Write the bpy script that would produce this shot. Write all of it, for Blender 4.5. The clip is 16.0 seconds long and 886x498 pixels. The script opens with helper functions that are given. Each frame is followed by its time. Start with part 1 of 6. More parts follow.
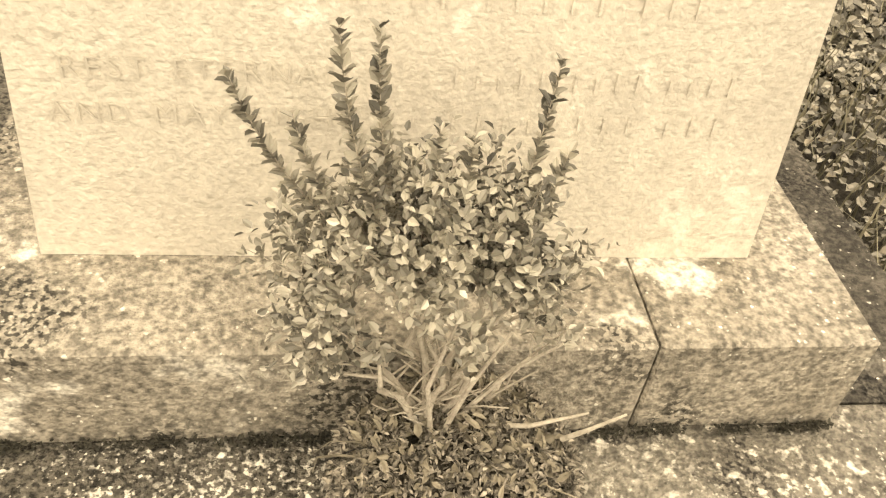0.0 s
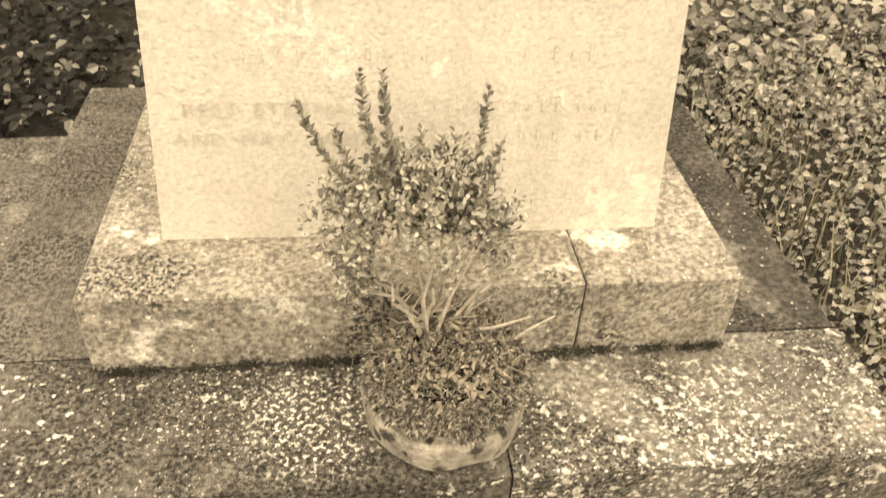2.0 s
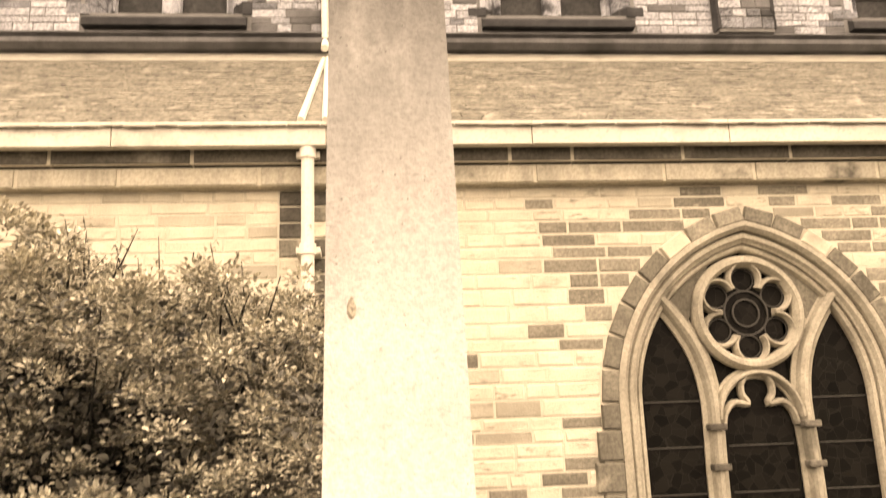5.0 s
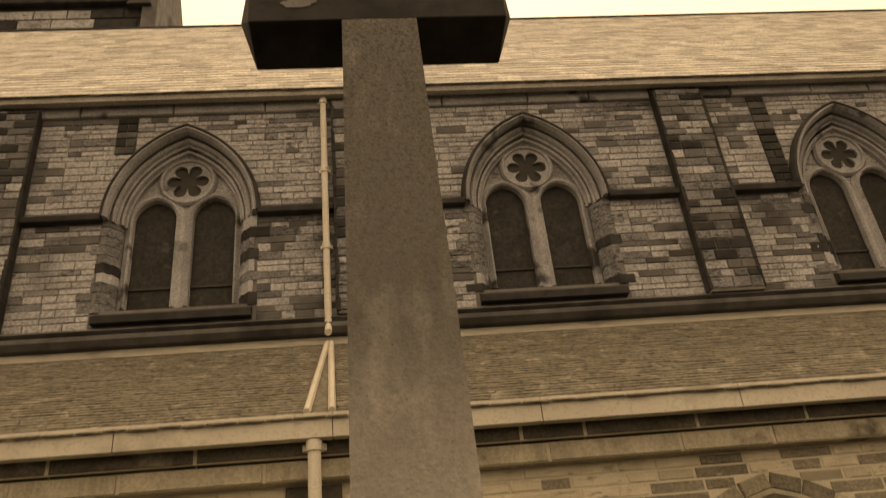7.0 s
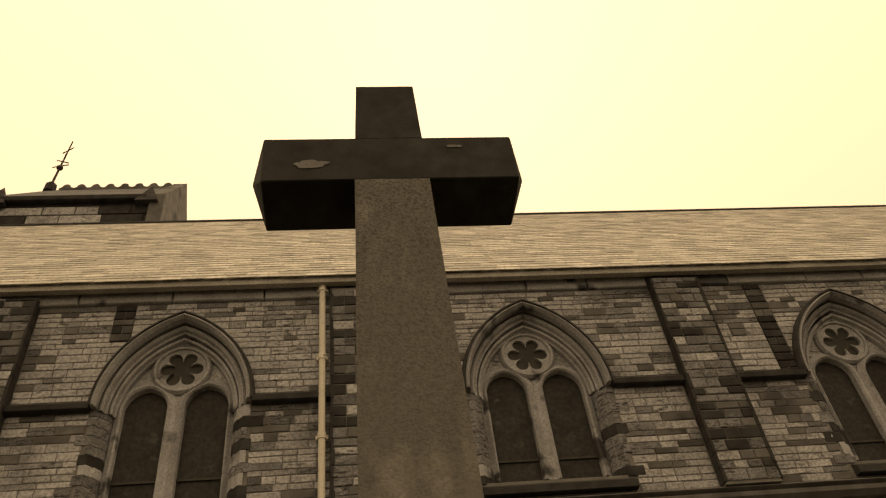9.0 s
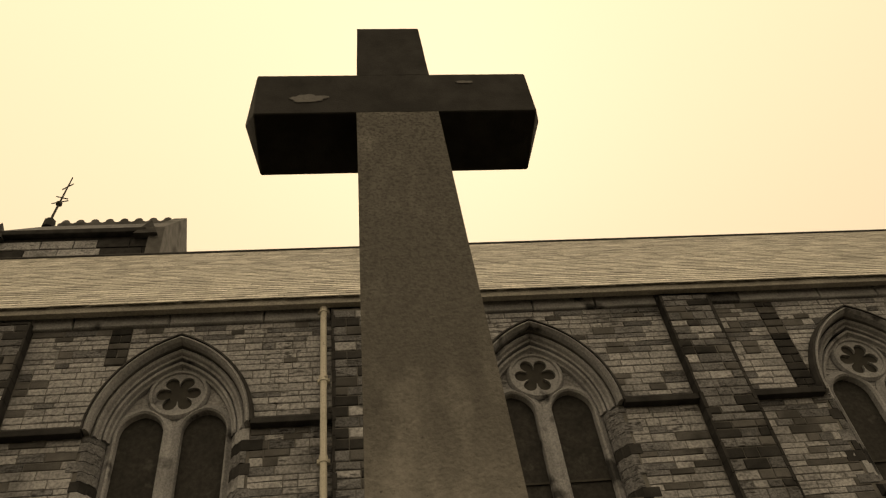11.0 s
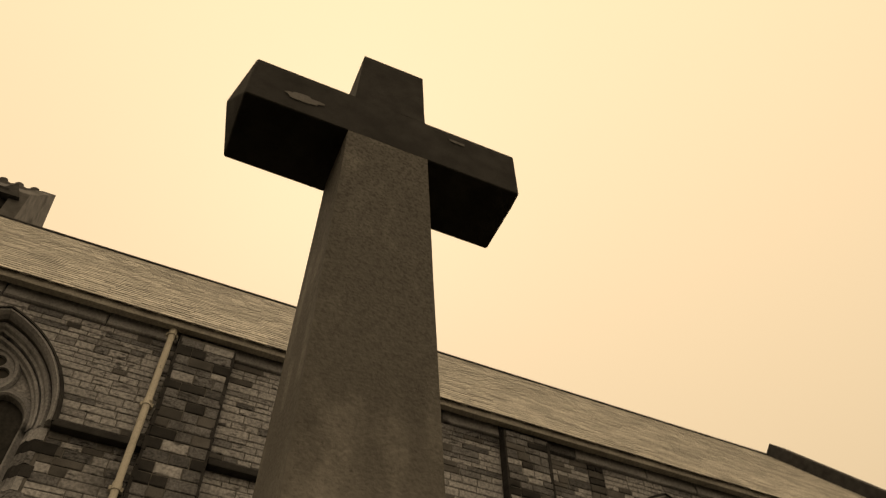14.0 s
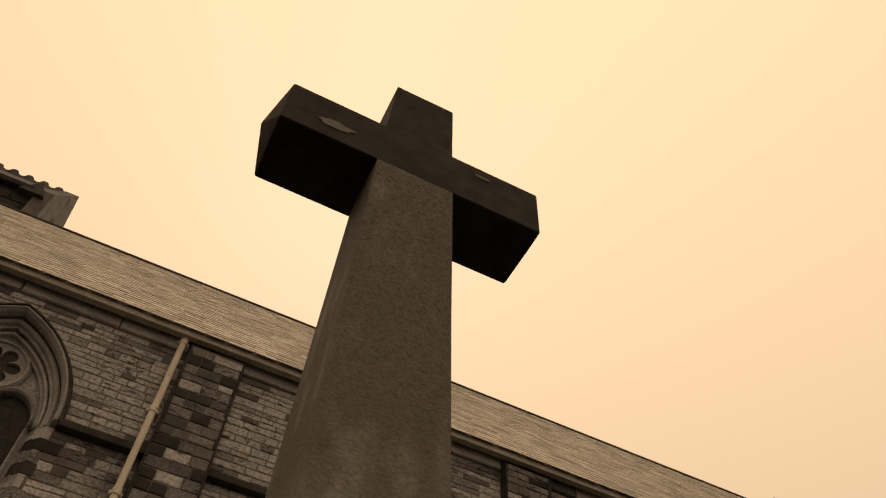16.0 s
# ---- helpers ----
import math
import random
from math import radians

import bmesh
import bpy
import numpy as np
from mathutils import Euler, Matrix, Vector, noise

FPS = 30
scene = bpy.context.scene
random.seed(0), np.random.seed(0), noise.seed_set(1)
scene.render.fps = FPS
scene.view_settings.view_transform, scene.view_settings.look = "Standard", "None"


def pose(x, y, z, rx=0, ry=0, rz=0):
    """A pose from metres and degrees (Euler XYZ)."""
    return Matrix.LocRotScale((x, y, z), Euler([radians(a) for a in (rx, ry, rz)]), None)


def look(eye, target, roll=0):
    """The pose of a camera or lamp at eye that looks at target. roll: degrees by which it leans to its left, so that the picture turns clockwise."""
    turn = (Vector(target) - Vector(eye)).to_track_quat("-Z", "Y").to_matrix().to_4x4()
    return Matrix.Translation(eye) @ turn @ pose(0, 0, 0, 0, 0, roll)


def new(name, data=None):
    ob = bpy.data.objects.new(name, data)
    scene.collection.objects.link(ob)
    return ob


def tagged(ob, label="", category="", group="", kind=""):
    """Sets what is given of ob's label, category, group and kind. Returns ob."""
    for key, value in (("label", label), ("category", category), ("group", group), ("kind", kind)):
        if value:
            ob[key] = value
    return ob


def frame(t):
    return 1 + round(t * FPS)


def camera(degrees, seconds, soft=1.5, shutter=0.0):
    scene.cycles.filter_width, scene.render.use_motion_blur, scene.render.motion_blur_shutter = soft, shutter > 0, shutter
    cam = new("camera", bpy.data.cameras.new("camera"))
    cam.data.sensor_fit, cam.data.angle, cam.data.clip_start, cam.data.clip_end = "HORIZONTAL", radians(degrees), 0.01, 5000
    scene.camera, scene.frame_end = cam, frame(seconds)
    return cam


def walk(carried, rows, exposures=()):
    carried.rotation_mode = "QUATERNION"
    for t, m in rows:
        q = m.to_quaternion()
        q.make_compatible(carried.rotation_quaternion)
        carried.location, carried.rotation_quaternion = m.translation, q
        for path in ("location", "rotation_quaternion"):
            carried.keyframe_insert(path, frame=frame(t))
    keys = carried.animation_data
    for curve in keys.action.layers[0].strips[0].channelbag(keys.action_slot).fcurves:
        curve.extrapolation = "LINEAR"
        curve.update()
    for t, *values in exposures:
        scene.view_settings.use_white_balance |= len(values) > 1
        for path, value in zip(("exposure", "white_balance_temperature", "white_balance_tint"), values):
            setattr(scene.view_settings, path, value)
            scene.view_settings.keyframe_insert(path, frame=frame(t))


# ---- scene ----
cam = camera(56.75, 16.0, soft=1.2, shutter=0.3)
PATH = [
    (0.0, look((-0.107, -0.759, 0.876), (0.165, 0.701, -0.464), 7.40)),
    (0.5, look((-0.113, -0.844, 0.919), (0.145, 0.647, -0.389), 6.36)),
    (1.0, look((-0.122, -0.972, 0.961), (0.129, 0.532, -0.333), 5.28)),
    (1.5, look((-0.134, -1.110, 1.007), (0.101, 0.405, -0.277), 4.16)),
    (2.0, look((-0.118, -1.194, 1.070), (0.102, 0.367, -0.161), 3.23)),
    (2.5, look((-0.089, -1.277, 1.143), (0.114, 0.497, 0.243), 2.51)),
    (3.0, look((-0.093, -1.385, 1.226), (-0.049, 0.532, 0.657), 0.36)),
    (3.5, look((-0.081, -1.442, 1.293), (-0.013, 0.538, 1.020), -0.06)),
    (4.0, look((-0.061, -1.475, 1.363), (0.010, 0.524, 1.379), -1.08)),
    (4.5, look((-0.043, -1.483, 1.430), (0.092, 0.500, 1.653), -1.88)),
    (5.0, look((-0.047, -1.445, 1.482), (0.126, 0.496, 1.934), -2.21)),
    (5.2, look((-0.052, -1.436, 1.509), (0.117, 0.477, 2.069), -3.66)),
    (7.3, look((-0.099, -1.474, 1.717), (0.106, 0.161, 2.851), -6.91)),
    (7.5, look((-0.108, -1.472, 1.725), (0.105, 0.099, 2.944), -7.38)),
    (8.0, look((-0.147, -1.473, 1.728), (0.066, 0.038, 3.021), -7.34)),
    (8.5, look((-0.140, -1.405, 1.711), (0.084, 0.057, 3.057), -7.50)),
    (11.0, look((-0.152, -0.914, 1.651), (0.075, 0.425, 3.119), -8.99)),
    (11.5, look((-0.121, -0.828, 1.662), (0.121, 0.506, 3.133), -9.83)),
    (12.0, look((-0.098, -0.760, 1.662), (0.141, 0.537, 3.166), -8.46)),
    (12.5, look((-0.141, -0.717, 1.662), (0.099, 0.539, 3.200), -6.29)),
    (13.0, look((-0.230, -0.683, 1.666), (0.118, 0.548, 3.203), -4.84)),
    (13.5, look((-0.301, -0.675, 1.667), (0.213, 0.507, 3.196), -4.46)),
    (14.0, look((-0.349, -0.713, 1.671), (0.159, 0.381, 3.267), -1.17)),
    (14.5, look((-0.365, -0.743, 1.663), (0.146, 0.316, 3.281), 0.24)),
    (15.0, look((-0.370, -0.747, 1.658), (0.147, 0.299, 3.282), 0.80)),
    (15.5, look((-0.376, -0.740, 1.658), (0.088, 0.320, 3.290), 4.00)),
    (16.0, look((-0.377, -0.736, 1.652), (0.076, 0.326, 3.286), 4.34)),
]
# exposure follows the clip: bright for the stone, then stopped down for the sky
EXPOSURES = [(0.0, 1.95, 7150, 16), (2.0, 1.95, 7150, 17), (2.5, 1.92, 7300, 20), (3.0, 1.82, 7400, 21), (3.5, 2.0, 7450, 22), (4.3, 2.38, 7850, 26), (5.2, 2.55, 8350, 27), (7.3, 0.24, 11000, 23), (8.7, 0.10, 10900, 20),
             (11.0, -0.23, 9200, 14), (12.0, -0.26, 9300, 13), (12.5, -0.28, 9300, 12.5), (13.0, -0.31, 9400, 12.5), (13.5, -0.37, 9600, 12.5), (14.0, -0.43, 9800, 18), (14.5, -0.50, 10000, 25), (15.0, -0.50, 10200, 27), (16.0, -0.49, 10200, 27.5)]
walk(cam, PATH, EXPOSURES)

# ---- world and sun ----
SUN_ELEVATION, SUN_AZIMUTH = 55.0, 12.0
world = bpy.data.worlds.new("overcast_sky")
scene.world = world
world.use_nodes = True
wn, wl = world.node_tree.nodes, world.node_tree.links
sky = wn.new("ShaderNodeTexSky")
sky.sky_type, sky.sun_disc = "NISHITA", False
sky.sun_elevation, sky.sun_rotation = radians(SUN_ELEVATION), radians(SUN_AZIMUTH)
sky.dust_density, sky.air_density = 6.0, 1.0
grey = wn.new("ShaderNodeHueSaturation")
grey.inputs["Saturation"].default_value = 0.0
cloud = wn.new("ShaderNodeMix")
cloud.data_type = "RGBA"
cloud.inputs["Factor"].default_value = 0.985
cloud.inputs["B"].default_value = (8.9, 8.3, 6.7, 1)
wl.new(sky.outputs[0], grey.inputs["Color"])
wl.new(grey.outputs[0], cloud.inputs["A"])
# an overcast sky is about three times as bright overhead as at the horizon
way = wn.new("ShaderNodeTexCoord")
split = wn.new("ShaderNodeSeparateXYZ")
rise = wn.new("ShaderNodeMapRange")
rise.inputs["To Min"].default_value = 0.36
dome = wn.new("ShaderNodeVectorMath")
dome.operation = "SCALE"
wl.new(way.outputs["Generated"], split.inputs[0])
wl.new(split.outputs["Z"], rise.inputs["Value"])
wl.new(cloud.outputs["Result"], dome.inputs[0])
wl.new(rise.outputs[0], dome.inputs["Scale"])
wl.new(dome.outputs[0], wn["Background"].inputs["Color"])
wn["Background"].inputs["Strength"].default_value = 0.15

sun = new("sun", bpy.data.lights.new("sun", "SUN"))
sun.data.energy, sun.data.angle, sun.data.color = 0.6, radians(30), (1.0, 0.95, 0.86)
az, el = radians(SUN_AZIMUTH), radians(SUN_ELEVATION)
to_sun = Vector((math.sin(az) * math.cos(el), math.cos(az) * math.cos(el), math.sin(el)))
sun.matrix_world = look(to_sun * 30, (0, 0, 0))

# ---- materials ----


def material(name, dark, light, scale=6.0, fine=60.0, rough=0.9, bump=0.4, bump_size=0.01, blotches=(), vary=0.0, share=0.3, streak=0.0, metal=0.0, speckle=0.5, spots=(), height_tint=None, mottle=0.0, mottle_size=38.0, bands=(), beds=(), drifts=()):
    """A weathered surface: dark and light tones mixed at two scales; blotches: rows of (colour, scale, threshold, softness); vary: tone from piece to piece; streak: vertical run-off stains."""
    m = bpy.data.materials.new(name)
    m.use_nodes = True
    n, l = m.node_tree.nodes, m.node_tree.links
    b = n["Principled BSDF"]
    b.inputs["Roughness"].default_value, b.inputs["Metallic"].default_value = rough, metal
    b.inputs["Specular IOR Level"].default_value = 0.25
    geo = n.new("ShaderNodeNewGeometry")

    def noise_of(size, detail=4.0, stretch=None, shift=0.0):
        t = n.new("ShaderNodeTexNoise")
        t.inputs["Scale"].default_value, t.inputs["Detail"].default_value = size, detail
        mp = n.new("ShaderNodeMapping")
        mp.inputs["Location"].default_value = (shift, shift * 0.7, shift * 1.3)
        if stretch:
            mp.inputs["Scale"].default_value = stretch
        l.new(geo.outputs["Position"], mp.inputs["Vector"])
        l.new(mp.outputs[0], t.inputs["Vector"])
        return t.outputs["Fac"]

    def ramp(source, low, high):
        r = n.new("ShaderNodeMapRange")
        r.inputs["From Min"].default_value, r.inputs["From Max"].default_value = low, high
        l.new(source, r.inputs["Value"])
        return r.outputs[0]

    def mix(fac, a, c, mode="MIX"):
        x = n.new("ShaderNodeMix")
        x.data_type, x.blend_type = "RGBA", mode
        for key, v in (("Factor", fac), ("A", a), ("B", c)):
            if isinstance(v, (tuple, float, int)):
                x.inputs[key].default_value = (*v, 1) if isinstance(v, tuple) else v
            else:
                l.new(v, x.inputs[key])
        return x.outputs["Result"]

    coarse, grain = noise_of(scale, 5.0), noise_of(fine, 3.0, shift=3.1)
    colour = mix(ramp(coarse, 0.3, 0.7), dark, light)
    half = tuple(0.6 * c for c in dark)
    x = n.new("ShaderNodeMath")
    x.operation = "MULTIPLY"
    x.inputs[1].default_value = speckle
    l.new(ramp(grain, 0.5, 0.75), x.inputs[0])
    colour = mix(x.outputs[0], colour, half)
    if streak:
        s = noise_of(5.0, 4.0, stretch=(2.6, 2.6, 0.35), shift=7.7)
        x = n.new("ShaderNodeMath")
        x.operation = "MULTIPLY"
        x.inputs[1].default_value = streak
        l.new(ramp(s, 0.5, 0.68), x.inputs[0])
        colour = mix(x.outputs[0], colour, tuple(0.35 * c for c in dark))
    if vary:
        info = n.new("ShaderNodeObjectInfo")
        add = n.new("ShaderNodeMath")
        add.operation = "ADD"
        fr = n.new("ShaderNodeMath")
        fr.operation = "FRACT"
        l.new(info.outputs["Random"], add.inputs[0])
        l.new(geo.outputs["Random Per Island"], add.inputs[1])
        l.new(add.outputs[0], fr.inputs[0])
        tone = n.new("ShaderNodeMapRange")
        tone.inputs["To Min"].default_value, tone.inputs["To Max"].default_value = 1.0 - vary, 1.0 + 0.35 * vary
        tone.inputs["From Max"].default_value = share
        l.new(fr.outputs[0], tone.inputs["Value"])
        cc = n.new("ShaderNodeCombineColor")
        for i in range(3):
            l.new(tone.outputs[0], cc.inputs[i])
        colour = mix(1.0, colour, cc.outputs[0], "MULTIPLY")
    def times(a, c):
        x = n.new("ShaderNodeMath")
        x.operation = "MULTIPLY"
        l.new(a, x.inputs[0])
        if isinstance(c, float):
            x.inputs[1].default_value = c
        else:
            l.new(c, x.inputs[1])
        return x.outputs[0]

    for i, (tint, size, threshold, softness, *cluster) in enumerate(blotches):
        mask = ramp(noise_of(size, 6.0, shift=11.0 * (i + 1)), threshold, threshold + softness)
        if cluster:
            mask = times(mask, ramp(noise_of(cluster[0], 3.0, shift=5.0 * (i + 1)), cluster[1], cluster[1] + 0.08))
        colour = mix(mask, colour, tint)
    for i, (tint, size, threshold, softness, drift, low) in enumerate(beds):
        # worn patches drawn out along the bed of the stone
        mask = ramp(noise_of(size, 5.0, stretch=(1.0, 1.0, 3.2), shift=4.7 * (i + 1)), threshold, threshold + softness)
        mask = times(mask, ramp(noise_of(drift, 2.0, shift=8.3 * (i + 1)), low, low + 0.1))
        colour = mix(mask, colour, tint)
    for i, (tint, size, radius, cluster, threshold) in enumerate(spots):
        # round lichen rosettes in drifts
        vo = n.new("ShaderNodeTexVoronoi")
        vo.inputs["Scale"].default_value = size
        wob = n.new("ShaderNodeTexNoise")
        wob.inputs["Scale"].default_value = size * 2.5
        sh = n.new("ShaderNodeVectorMath")
        sh.operation = "MULTIPLY_ADD"
        sh.inputs[1].default_value = (0.6 / size,) * 3
        l.new(geo.outputs["Position"], wob.inputs["Vector"])
        l.new(wob.outputs["Color"], sh.inputs[0])
        l.new(geo.outputs["Position"], sh.inputs[2])
        l.new(sh.outputs[0], vo.inputs["Vector"])
        bw = n.new("ShaderNodeSeparateColor")
        l.new(vo.outputs["Color"], bw.inputs[0])
        size_of = n.new("ShaderNodeMapRange")
        size_of.inputs["To Min"].default_value, size_of.inputs["To Max"].default_value = -radius * 0.9, radius
        l.new(bw.outputs[0], size_of.inputs["Value"])
        d = n.new("ShaderNodeMath")
        d.operation = "SUBTRACT"
        l.new(size_of.outputs[0], d.inputs[0])
        l.new(vo.outputs["Distance"], d.inputs[1])
        mask = times(ramp(d.outputs[0], 0.0, 0.08), ramp(noise_of(cluster, 3.0, shift=2.0 + 5.0 * i), threshold, threshold + 0.1))
        colour = mix(times(mask, 0.85), colour, tint)
    if height_tint:
        # a second tint that grows with height near the axis, thinned by noise
        tint, low, high, side, strength, *spread = height_tint
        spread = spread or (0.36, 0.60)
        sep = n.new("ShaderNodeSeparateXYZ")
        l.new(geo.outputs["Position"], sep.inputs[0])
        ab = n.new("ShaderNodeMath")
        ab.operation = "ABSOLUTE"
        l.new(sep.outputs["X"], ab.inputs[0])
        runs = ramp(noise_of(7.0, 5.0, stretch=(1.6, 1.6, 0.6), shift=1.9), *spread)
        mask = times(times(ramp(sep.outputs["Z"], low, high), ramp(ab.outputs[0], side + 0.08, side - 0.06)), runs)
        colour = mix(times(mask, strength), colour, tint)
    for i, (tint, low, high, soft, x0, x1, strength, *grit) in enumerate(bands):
        # ragged level stains, and height-limited speckle where grit is given
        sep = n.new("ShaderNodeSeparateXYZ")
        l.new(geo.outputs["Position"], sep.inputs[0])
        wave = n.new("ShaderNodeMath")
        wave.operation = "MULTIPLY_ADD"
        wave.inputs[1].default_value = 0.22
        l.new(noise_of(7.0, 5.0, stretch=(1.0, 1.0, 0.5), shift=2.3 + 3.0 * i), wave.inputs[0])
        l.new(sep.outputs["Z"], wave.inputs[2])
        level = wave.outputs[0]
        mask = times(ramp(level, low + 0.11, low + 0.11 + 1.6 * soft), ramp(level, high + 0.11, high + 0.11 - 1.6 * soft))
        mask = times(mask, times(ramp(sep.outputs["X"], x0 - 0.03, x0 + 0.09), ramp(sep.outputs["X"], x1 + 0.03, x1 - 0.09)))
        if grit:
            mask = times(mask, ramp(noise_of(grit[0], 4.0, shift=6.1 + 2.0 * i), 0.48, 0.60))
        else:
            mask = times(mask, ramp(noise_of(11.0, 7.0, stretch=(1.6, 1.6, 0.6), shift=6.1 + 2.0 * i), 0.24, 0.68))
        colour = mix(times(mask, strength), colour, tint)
    for i, (tint, size, threshold, x, y, z, reach) in enumerate(drifts):
        # a crust of lichen that has grown out from one place
        far = n.new("ShaderNodeVectorMath")
        far.operation = "DISTANCE"
        far.inputs[1].default_value = (x, y, z)
        l.new(geo.outputs["Position"], far.inputs[0])
        mask = times(ramp(noise_of(size, 5.0, shift=3.3 * (i + 1)), threshold, threshold + 0.06), ramp(far.outputs["Value"], reach, 0.45 * reach))
        colour = mix(mask, colour, tint)
    if mottle:
        mid = n.new("ShaderNodeMapRange")
        mid.inputs["From Min"].default_value, mid.inputs["From Max"].default_value = 0.36, 0.62
        mid.inputs["To Min"].default_value, mid.inputs["To Max"].default_value = 1.0 - mottle, 1.0 + 0.5 * mottle
        l.new(noise_of(mottle_size, 8.0, shift=4.4), mid.inputs["Value"])
        cc = n.new("ShaderNodeCombineColor")
        for i in range(3):
            l.new(mid.outputs[0], cc.inputs[i])
        colour = mix(1.0, colour, cc.outputs[0], "MULTIPLY")
    l.new(colour, b.inputs["Base Color"])
    if bump:
        bp = n.new("ShaderNodeBump")
        bp.inputs["Strength"].default_value, bp.inputs["Distance"].default_value = bump, bump_size
        h = n.new("ShaderNodeMath")
        h.operation = "ADD"
        l.new(coarse, h.inputs[0])
        l.new(grain, h.inputs[1])
        l.new(h.outputs[0], bp.inputs["Height"])
        l.new(bp.outputs[0], b.inputs["Normal"])
    return m


PALE_LICHEN, DARK_LICHEN = (0.66, 0.62, 0.52), (0.05, 0.045, 0.035)
M_DIE = material("pale_dressed_stone", (0.52, 0.475, 0.39), (0.62, 0.57, 0.465), 4, 150, 0.9, 0.6, 0.004,
                 [((0.42, 0.38, 0.31), 3.2, 0.55, 0.25), (PALE_LICHEN, 14.0, 0.66, 0.05)], streak=0.12, speckle=0.28, mottle=0.12, mottle_size=110.0, beds=[((0.45, 0.41, 0.332), 60.0, 0.56, 0.10, 3.0, 0.40)],
                 spots=[(PALE_LICHEN, 70, 0.30, 3.0, 0.54)], bands=[((0.17, 0.153, 0.122), 0.95, 1.40, 0.05, -0.37, 0.36, 1.0), ((0.17, 0.153, 0.122), 0.76, 0.915, 0.035, -0.24, 0.36, 0.9), ((0.30, 0.27, 0.22), 0.52, 0.80, 0.08, -0.38, 0.38, 0.4)],
                 drifts=[(PALE_LICHEN, 90, 0.50, 0.335, 0.05, 1.06, 0.10), (PALE_LICHEN, 90, 0.52, -0.335, 0.05, 1.02, 0.08), (PALE_LICHEN, 60, 0.50, -0.29, 0.03, 0.62, 0.07), (PALE_LICHEN, 60, 0.50, -0.21, 0.03, 0.555, 0.07), (PALE_LICHEN, 60, 0.50, -0.13, 0.02, 0.50, 0.06), ((0.63, 0.585, 0.485), 26, 0.50, 0.37, 0.0, 0.23, 0.12)])
# the shaft turns darker between heights 1.7 and 2.6
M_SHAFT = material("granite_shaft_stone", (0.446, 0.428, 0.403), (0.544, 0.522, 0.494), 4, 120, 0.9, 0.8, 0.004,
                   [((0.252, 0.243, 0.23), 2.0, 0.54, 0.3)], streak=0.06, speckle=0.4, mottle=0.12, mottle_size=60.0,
                   height_tint=((0.0871, 0.083, 0.0781), 1.7, 2.6, 0.5, 0.9, -0.2, 0.5), bands=[((0.0291, 0.027, 0.0247), 2.2, 9.0, 0.9, -1.0, 1.0, 0.6, 120.0), ((0.155, 0.147, 0.137), 1.9, 9.0, 1.0, -1.0, 1.0, 0.4, 150.0)], spots=[((0.0969, 0.092, 0.0842), 75, 0.24, 3.0, 0.45)])
# weathered dark stone, taken nearer black for the shade under the arms
M_HEAD = material("weathered_shaded_head_stone", (0.0238, 0.0232, 0.0238), (0.0431, 0.0424, 0.0437), 4, 200, 0.9, 0.4, 0.0025, speckle=0.4, mottle=0.3, mottle_size=14.0)
M_FLAKE = material("flaked_stone", (0.13, 0.128, 0.13), (0.19, 0.187, 0.19), 30, 150, 0.9, 0.4, 0.002)
M_PLINTH = material("lichened_plinth_stone", (0.23, 0.205, 0.16), (0.36, 0.325, 0.26), 7, 160, 0.95, 0.9, 0.006,
                    [((0.055, 0.05, 0.039), 120, 0.49, 0.07, 4.0, 0.56), ((0.58, 0.54, 0.45), 6, 0.63, 0.05)], speckle=0.85, mottle=0.5, mottle_size=100.0,
                    spots=[(PALE_LICHEN, 60, 0.32, 4.0, 0.48), (PALE_LICHEN, 130, 0.35, 5.0, 0.42)])
M_CAP = material("lichened_cap_stone", (0.36, 0.325, 0.262), (0.50, 0.455, 0.37), 7, 160, 0.95, 0.9, 0.006,
                 [((0.11, 0.099, 0.078), 70, 0.52, 0.08, 4.0, 0.46)], speckle=0.6, mottle=0.4, mottle_size=80.0,
                 drifts=[((0.09, 0.081, 0.064), 60, 0.44, 0.0, 0.30, 1.2, 0.24)], spots=[(PALE_LICHEN, 60, 0.32, 4.0, 0.46)])
M_STEP = material("dark_lichened_step_stone", (0.085, 0.076, 0.06), (0.16, 0.145, 0.115), 5, 200, 0.95, 1.0, 0.008,
                  [((0.03, 0.027, 0.021), 130, 0.50, 0.08, 6.0, 0.40), ((0.27, 0.245, 0.195), 3.4, 0.60, 0.12), (PALE_LICHEN, 60, 0.60, 0.05, 3.2, 0.52), (PALE_LICHEN, 150, 0.61, 0.05, 2.8, 0.54)], speckle=0.8, mottle=0.55, mottle_size=95.0,
                  spots=[(PALE_LICHEN, 90, 0.36, 3.2, 0.55), (PALE_LICHEN, 48, 0.34, 2.4, 0.54), (PALE_LICHEN, 170, 0.34, 2.6, 0.54)], drifts=[(PALE_LICHEN, 110, 0.54, -0.19, -0.28, 0.0, 0.16), (PALE_LICHEN, 140, 0.64, -0.44, -0.32, 0.0, 0.20)])
